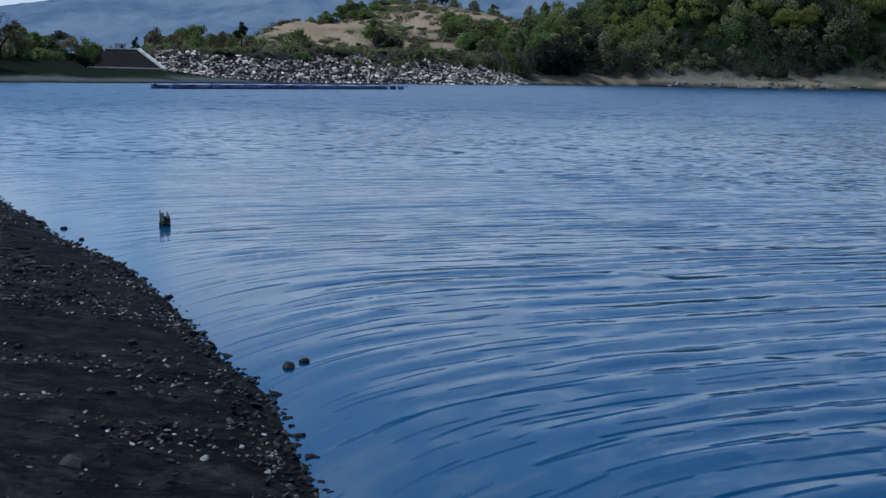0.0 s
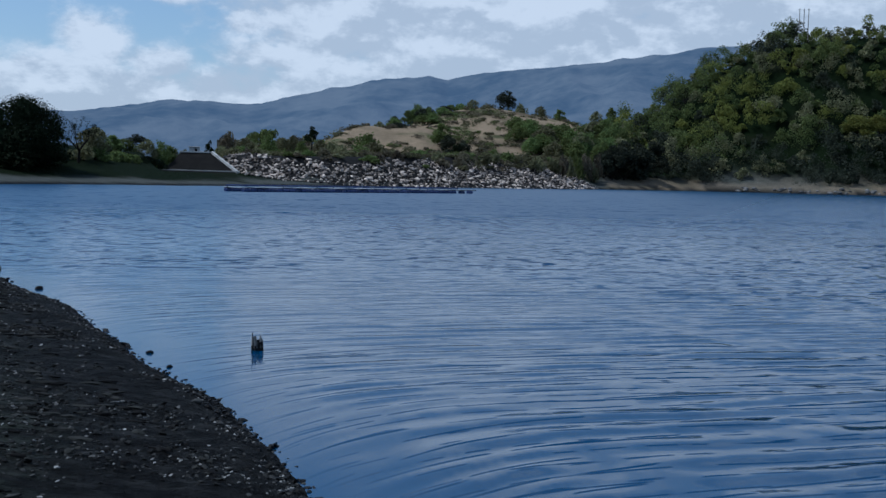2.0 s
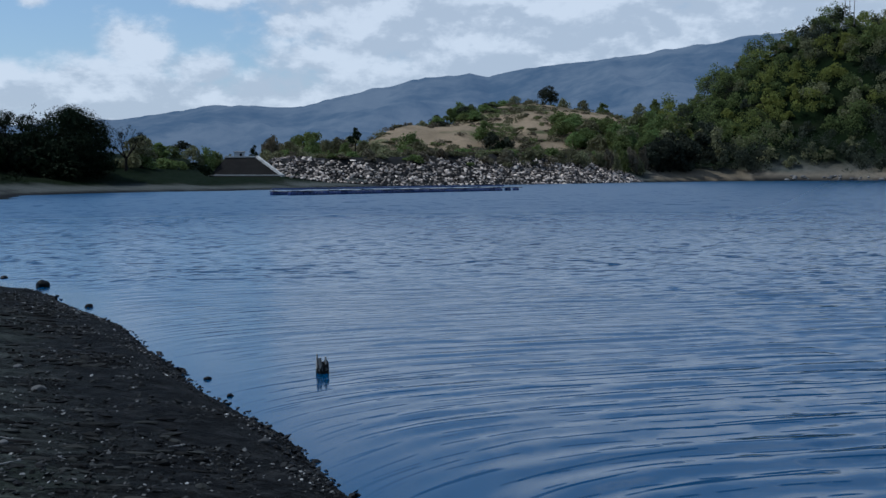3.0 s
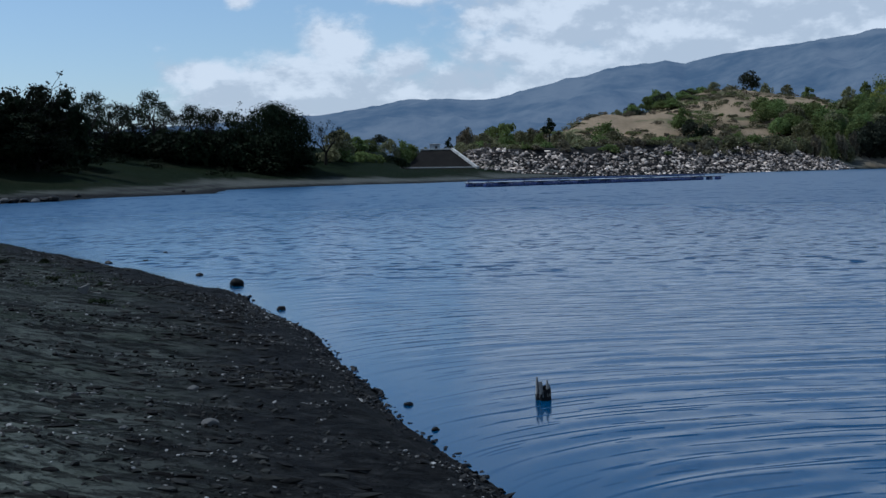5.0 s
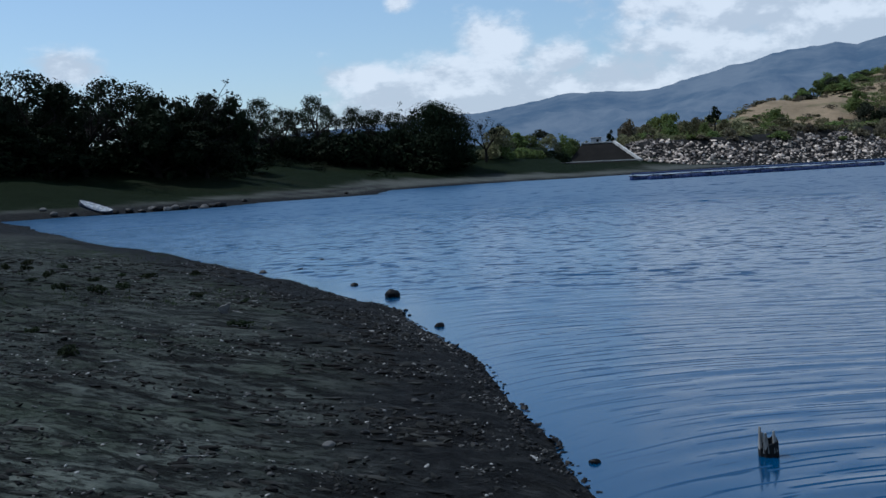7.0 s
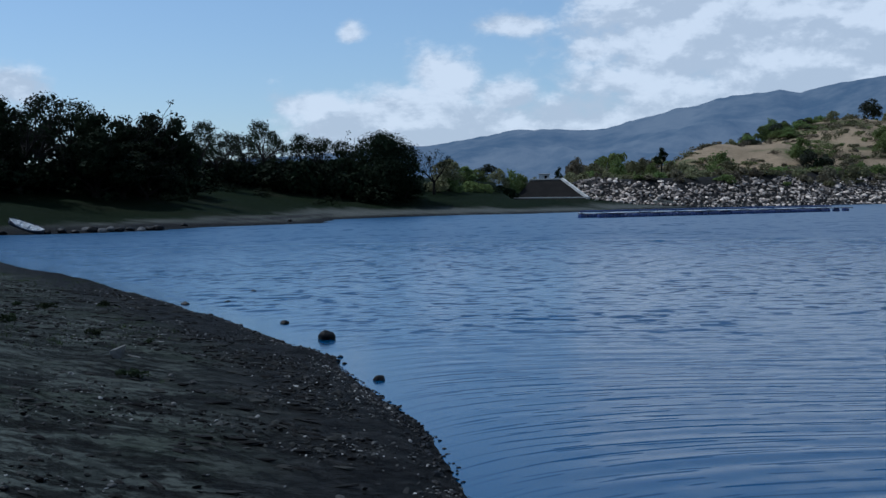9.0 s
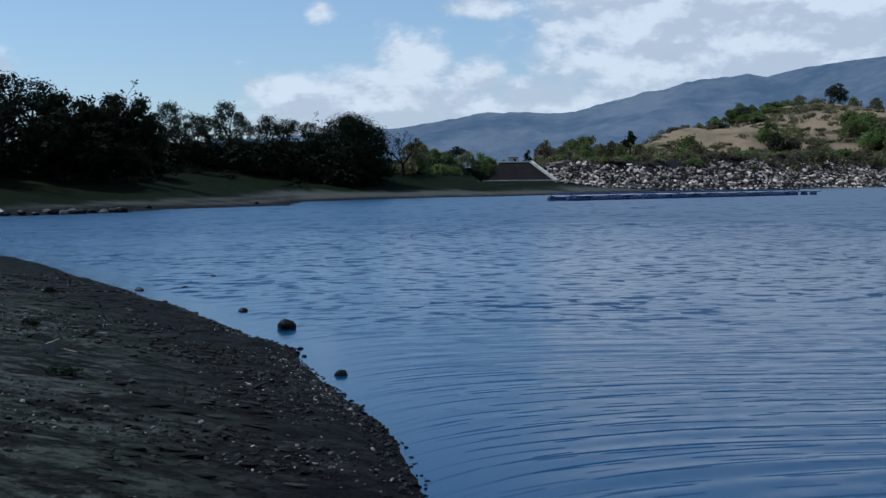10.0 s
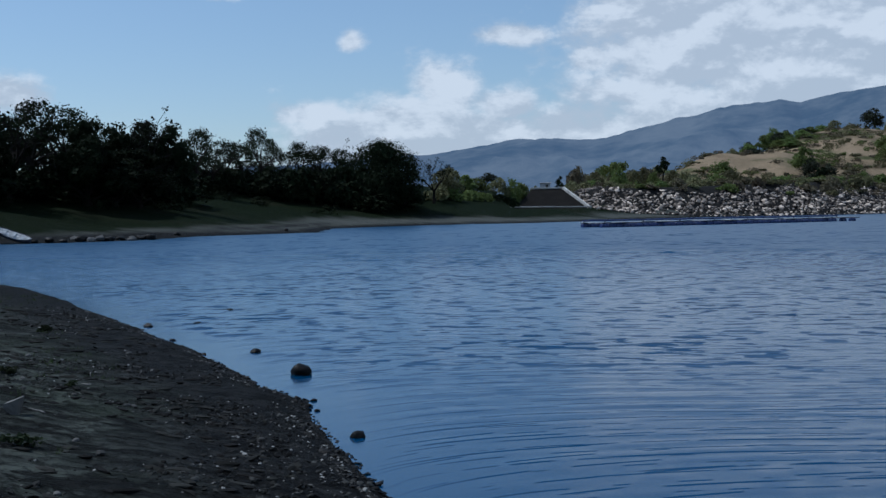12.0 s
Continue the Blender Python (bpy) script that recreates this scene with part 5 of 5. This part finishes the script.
for k in range(46):
    azd = -11.5 - RND.uniform(0, 9)
    x, y = at_shore(azd, RND.uniform(-0.5, 5))
    w = RND.uniform(1.0, 2.6)
    scatter_rock("boulder", x, y, (w, w * 0.8, w * 0.7), 0.8, M_GREYROCK, 60 + k % 7, "grey boulder at the foot of the wooded hill", "boulders of the far shore", 0.25)

# three utility poles on the hill's crest
bm = bmesh.new()
add_tube(bm, [(0, 0, -1), (0, 0, 6), (0, 0, 13)], [0.22, 0.19, 0.15], 10)
pole_me = mesh_of(bm, "shaft", M_POLE)
bm = bmesh.new()
add_box(bm, (1.5, 0.14, 0.14), (0, 0, 12.4), None, 0.02)
arm_me = mesh_of(bm, "cross_arm", M_POLE)
for azd, top_el in ((-14.08, 8.66), (-14.29, 8.64), (-14.50, 8.64)):
    x, y = polar(azd, 528)
    pole = new("utility_pole")
    pole.matrix_basis = pose(x, y, 1.9 + math.tan(radians(top_el)) * 528 - 13.0, 0, 0, 20)
    for nm, me in (("shaft", pole_me), ("cross_arm", arm_me)):
        o = new(nm, me)
        o.parent = pole
    tagged(pole, "slender grey utility pole on the wooded hill", "pole", "poles on the hill")

# ---- the near bank: stump, rocks, pebbles ----
def stump():
    """A hollow, splintered post standing in the shallows."""
    bm = bmesh.new()
    rng = random.Random(11)
    sides, outer, inner = 22, [], []
    tops = []
    for k in range(sides):
        a_ = k * 2 * math.pi / sides
        tops.append(0.085 + 0.03 * math.cos(a_ - 0.4) + rng.uniform(-0.012, 0.014))
    for lvl in range(7):
        f = lvl / 6
        ro, ri = [], []
        for k in range(sides):
            a_ = k * 2 * math.pi / sides
            groove = 1 + 0.10 * math.sin(k * 3.1) + rng.uniform(-0.02, 0.02)
            rad = (0.072 - 0.010 * f) * groove
            z = -0.35 + f * (tops[k] + 0.35)
            ro.append(bm.verts.new((math.cos(a_) * rad, math.sin(a_) * rad * 0.9, z)))
            ri.append(bm.verts.new((math.cos(a_) * rad * 0.62, math.sin(a_) * rad * 0.55, z - (0.0 if lvl == 6 else 0.01))))
        outer.append(ro)
        inner.append(ri)
    for ringset, flip in ((outer, False), (inner, True)):
        for p, q in zip(ringset, ringset[1:]):
            for k in range(sides):
                f = (p[k], p[(k + 1) % sides], q[(k + 1) % sides], q[k])
                bm.faces.new(f[::-1] if flip else f)
    for k in range(sides):
        bm.faces.new((outer[-1][k], outer[-1][(k + 1) % sides], inner[-1][(k + 1) % sides], inner[-1][k]))
    top = new("tree_stump")
    top.matrix_basis = pose(-3.25, 13.05, 0, 2, -3, 20)
    part("trunk", bm, M_WETWOOD, top, "dark wet hollow trunk")
    # pale splinters left standing on the rim
    for a_, reach, wide in ((3.3, 0.200, 0.050), (4.3, 0.165, 0.042), (5.6, 0.170, 0.046), (0.3, 0.140, 0.040), (2.2, 0.150, 0.040)):
        bm = bmesh.new()
        add_box(bm, (0.016, wide, reach - 0.03), (0, 0, (reach - 0.03) / 2), None, 0.003)
        for v in bm.verts:
            k = v.co.z / (reach - 0.03)
            v.co.y *= 1 - 0.6 * k * k
            v.co.x = v.co.x * (1 - 0.5 * k) - 0.006 * k
        bmesh.ops.transform(bm, matrix=pose(math.cos(a_) * 0.052, math.sin(a_) * 0.047, 0.03, 0, 0, math.degrees(a_)), verts=bm.verts)
        part("splinter", bm, M_DRIFT, top, "pale weathered splinter")
    tagged(top, "dark splintered tree stump standing in shallow water", "stump")


stump()
LAKE_ROCK = "rocks in the shallows"
for k, (x, y, w, d_, h, sq) in enumerate([
        (-10.2, 21.6, 0.27, 0.24, 0.26, 0.85), (-8.0, 18.5, 0.15, 0.13, 0.11, 0.8), (-11.8, 23.3, 0.26, 0.14, 0.13, 0.7), (-15.4, 25.9, 0.24, 0.14, 0.14, 0.7),
        (-13.75, 24.2, 0.10, 0.08, 0.08, 0.7), (-14.9, 26.6, 0.20, 0.10, 0.08, 0.6), (-15.8, 29.1, 0.22, 0.12, 0.09, 0.6), (-4.3, 12.63, 0.085, 0.07, 0.07, 0.7),
        (-3.84, 11.82, 0.08, 0.06, 0.06, 0.7), (-0.92, 6.68, 0.10, 0.08, 0.08, 0.8), (-0.84, 6.82, 0.07, 0.06, 0.07, 0.8), (-9.2, 20.0, 0.08, 0.06, 0.06, 0.7), (-8.9, 19.5, 0.07, 0.06, 0.05, 0.7)]):
    ob = scatter_rock("rock", x, y, (w, d_, h), sq, M_WETROCK, 100 + k, "small dark wet rock standing in shallow water" if k else "dark rounded rock standing in shallow water", LAKE_ROCK, 0.2)
    ob.matrix_basis = pose(x, y, h * sq * 0.12, 0, 0, k * 53)


def wedge_rock(x, y):
    """A broken wedge of rock that stands on its narrow end."""
    rng = random.Random(17)
    bm = bmesh.new()
    add_box(bm, (0.20, 0.12, 0.17), (0, 0, 0.07))
    bmesh.ops.subdivide_edges(bm, edges=list(bm.edges), cuts=3, use_grid_fill=True)
    for v in bm.verts:
        k = min(max((v.co.z + 0.02) / 0.17, 0), 1)
        v.co.x = v.co.x * (0.35 + 0.65 * k) + 0.02 * k + rng.uniform(-0.007, 0.007)
        v.co.y = v.co.y * (0.55 + 0.45 * k) + rng.uniform(-0.007, 0.007)
        v.co.z += 0.25 * v.co.x * k + rng.uniform(-0.006, 0.006)
    ob = new("rock", mesh_of(bm, "rock", M_BANKROCK))
    ob.matrix_basis = pose(x, y, ground_z(x, y) - 0.005, 6, -5, 15) @ Matrix.Scale(0.72, 4)
    tagged(ob, "grey wedge of rock standing on the mud bank", "rock", "rocks on the bank")


wedge_rock(-10.0, 16.72)
scatter_rock("rock", -2.94, 5.85, (0.30, 0.22, 0.20), 0.8, M_WETROCK, 141, "dark lump of rock on the mud bank", "rocks on the bank", 0.2)
scatter_rock("rock", -4.98, 10.49, (0.13, 0.09, 0.08), 0.8, M_BANKROCK, 142, "small grey stone on the mud bank", "rocks on the bank", 0.2)
for k in range(40):
    y = RND.uniform(5.5, 24)
    x = np.interp(y, RIM_A[2:18, 1], RIM_A[2:18, 0]) - RND.uniform(0.3, 4.0)
    w = RND.uniform(0.04, 0.09)
    scatter_rock("stone", x, y, (w, w * 0.8, w * 0.7), 0.8, RND.choice([M_BANKROCK, M_BANKROCK, M_WETROCK]), 150 + k % 9, "small stone lying on the mud bank", "stones on the bank", 0.25)


def pebbles(name, count, mat, lo, hi, dmin, dmax, label, seed, power=1.6):
    """Loose gravel strewn along the bank."""
    rng = np.random.default_rng(seed)
    y = 1.0 + 26.0 * rng.uniform(0, 1, count) ** power
    edge_x = np.interp(y, RIM_A[2:18, 1], RIM_A[2:18, 0])
    x = edge_x - (dmin + (dmax - dmin) * rng.uniform(0, 1, count) ** 1.7) * 1.25
    z, d = land(x, y)
    patch = fbm(x, y * 1.8, 1.3, 4, 31)
    vs, fs = [], []
    for i in range(count):
        if d[i] < dmin - 0.03 or (dmax > 0.3 and patch[i] < rng.uniform(-0.26, 0.24) - (0.12 if y[i] < 8 else 0)):
            continue
        s = rng.uniform(lo, hi) * (1.8 if rng.uniform() < 0.06 else 1)
        b0 = len(vs)
        vs += (stone_verts(rng, s, 0.42) + np.array([x[i], y[i], max(z[i], -0.02) + s * 0.12])).tolist()
        fs += [[j + b0 for j in f] for f in ICO1_F]
    return tagged(new(name, raw_mesh(name, vs, fs, mat)), label, "gravel", kind="stuff")


pebbles("gravel", 16000, M_PEBBLE, 0.010, 0.040, 0.0, 4.5, "dark loose gravel on the mud bank", 41)
pebbles("pale_gravel", 13000, M_PALE, 0.008, 0.030, 0.10, 4.2, "pale stone chips scattered on the mud bank", 42)
pebbles("mud_clods", 9000, M_CLOD, 0.018, 0.055, 0.5, 7.5, "dark dried clods of mud on the bank", 44, 1.3)
pebbles("edge_stones", 2000, M_WETROCK, 0.015, 0.055, -0.05, 0.22, "dark wet stones along the waterline", 43, 1.3)


def mud_crusts():
    """Long low crusts and clods of cracked mud that lie along the bank."""
    rng = np.random.default_rng(47)
    count = 2200
    y = 4.0 + 22.0 * rng.uniform(0, 1, count) ** 1.1
    x = np.interp(y, RIM_A[2:20, 1], RIM_A[2:20, 0]) - 0.9 - rng.uniform(0, 1, count) ** 1.3 * 7.5
    z, d = land(x, y)
    patch = fbm(x, y * 2.2, 1.7, 3, 37)
    vs, fs = [], []
    for i in range(count):
        if d[i] < 0.6 or y[i] < 7 or patch[i] < rng.uniform(-0.15, 0.25):
            continue
        long_, wide = rng.uniform(0.06, 0.26), rng.uniform(0.025, 0.065)
        a_ = radians(rng.normal(-4, 16))
        v = ICO1_V * (1 + rng.uniform(-0.35, 0.35, (len(ICO1_V), 1))) * np.array([long_ / 2, wide / 2, rng.uniform(0.008, 0.022)])
        v = np.stack([v[:, 0] * math.cos(a_) - v[:, 1] * math.sin(a_), v[:, 0] * math.sin(a_) + v[:, 1] * math.cos(a_), v[:, 2]], -1)
        b0 = len(vs)
        vs += (v + np.array([x[i], y[i], z[i] + 0.004])).tolist()
        fs += [[j + b0 for j in f] for f in ICO1_F]
    tagged(new("mud_crusts", raw_mesh("mud_crusts", vs, fs, M_CLOD)), "dark crusts of dried mud lying along the bank", "mud", kind="stuff")


def weeds():
    """Small dark weeds growing on the upper bank."""
    shapes = []
    for k in range(3):
        rng = np.random.default_rng(500 + k)
        lobes = [(rng.normal(0, 0.06), rng.normal(0, 0.06), rng.uniform(0.04, 0.11), 0.07, 0.07, 0.05) for _ in range(5)]
        v, f = leaf_cards(rng, lobes, 190, 0.045, 0.2)
        shapes.append(raw_mesh("weed", v, f, L_WEED))
    rng = random.Random(51)
    for k in range(34):
        y = rng.uniform(11, 23)
        x = float(np.interp(y, RIM_A[2:20, 1], RIM_A[2:20, 0])) - rng.uniform(2.6, 7.5)
        ob = new("weed", shapes[k % 3])
        q = rng.uniform(0.45, 1.0)
        ob.matrix_basis = pose(x, y, ground_z(x, y) - 0.01, 0, 0, rng.uniform(0, 360)) @ Matrix.Diagonal((q, q, q * rng.uniform(0.7, 1.1), 1))
        tagged(ob, "small dark green weed growing on the mud bank", "weed", "weeds on the bank")


def grass_tufts():
    rng = np.random.default_rng(9)
    vs, fs = [], []
    ys = 6 + 34 * rng.uniform(0, 1, 1600) ** 1.2
    xs = np.interp(ys, RIM_A[2:18, 1], RIM_A[2:18, 0]) - rng.uniform(2.2, 12, 1600)
    keep = fbm(xs, ys, 3.5, 4, 14) > 0.12
    for x, y, z in zip(xs[keep], ys[keep], land(xs, ys)[0][keep]):
        for _b in range(9):
            a_ = rng.uniform(0, 6.28)
            h, l = rng.uniform(0.02, 0.06), rng.uniform(0.01, 0.06)
            px, py = x + rng.normal(0, 0.05), y + rng.normal(0, 0.05)
            c, s = math.cos(a_), math.sin(a_)
            b0 = len(vs)
            vs += [(px - s * 0.006, py + c * 0.006, z - 0.01), (px + s * 0.006, py - c * 0.006, z - 0.01), (px + c * l, py + s * l, z + h)]
            fs.append([b0, b0 + 1, b0 + 2])
    tagged(new("grass", raw_mesh("grass", vs, fs, L_GRASS)), "sparse short green grass on the bank", "grass", kind="stuff")


mud_crusts()
weeds()
grass_tufts()
for k in range(9):
    y = RND.uniform(6, 22)
    x = np.interp(y, RIM_A[2:18, 1], RIM_A[2:18, 0]) - RND.uniform(0.4, 4.0)
    bm = bmesh.new()
    rng = np.random.default_rng(200 + k)
    ln, a_ = RND.uniform(0.10, 0.26), RND.uniform(0, 6.28)
    pts = []
    for j in range(6):
        px, py = x + math.cos(a_) * ln * (j / 5 - 0.5) + rng.normal(0, 0.01), y + math.sin(a_) * ln * (j / 5 - 0.5) + rng.normal(0, 0.01)
        pts.append((px - x, py - y, ground_z(px, py) + 0.008 - ground_z(x, y)))
    add_tube(bm, pts, [0.005, 0.006, 0.006, 0.005, 0.004, 0.002], 6)
    tw = new("twig", mesh_of(bm, "twig", M_DRIFT, True))
    tw.matrix_basis = pose(x, y, ground_z(x, y))
    tagged(tw, "thin pale driftwood twig on the mud bank", "twig", "twigs on the bank")
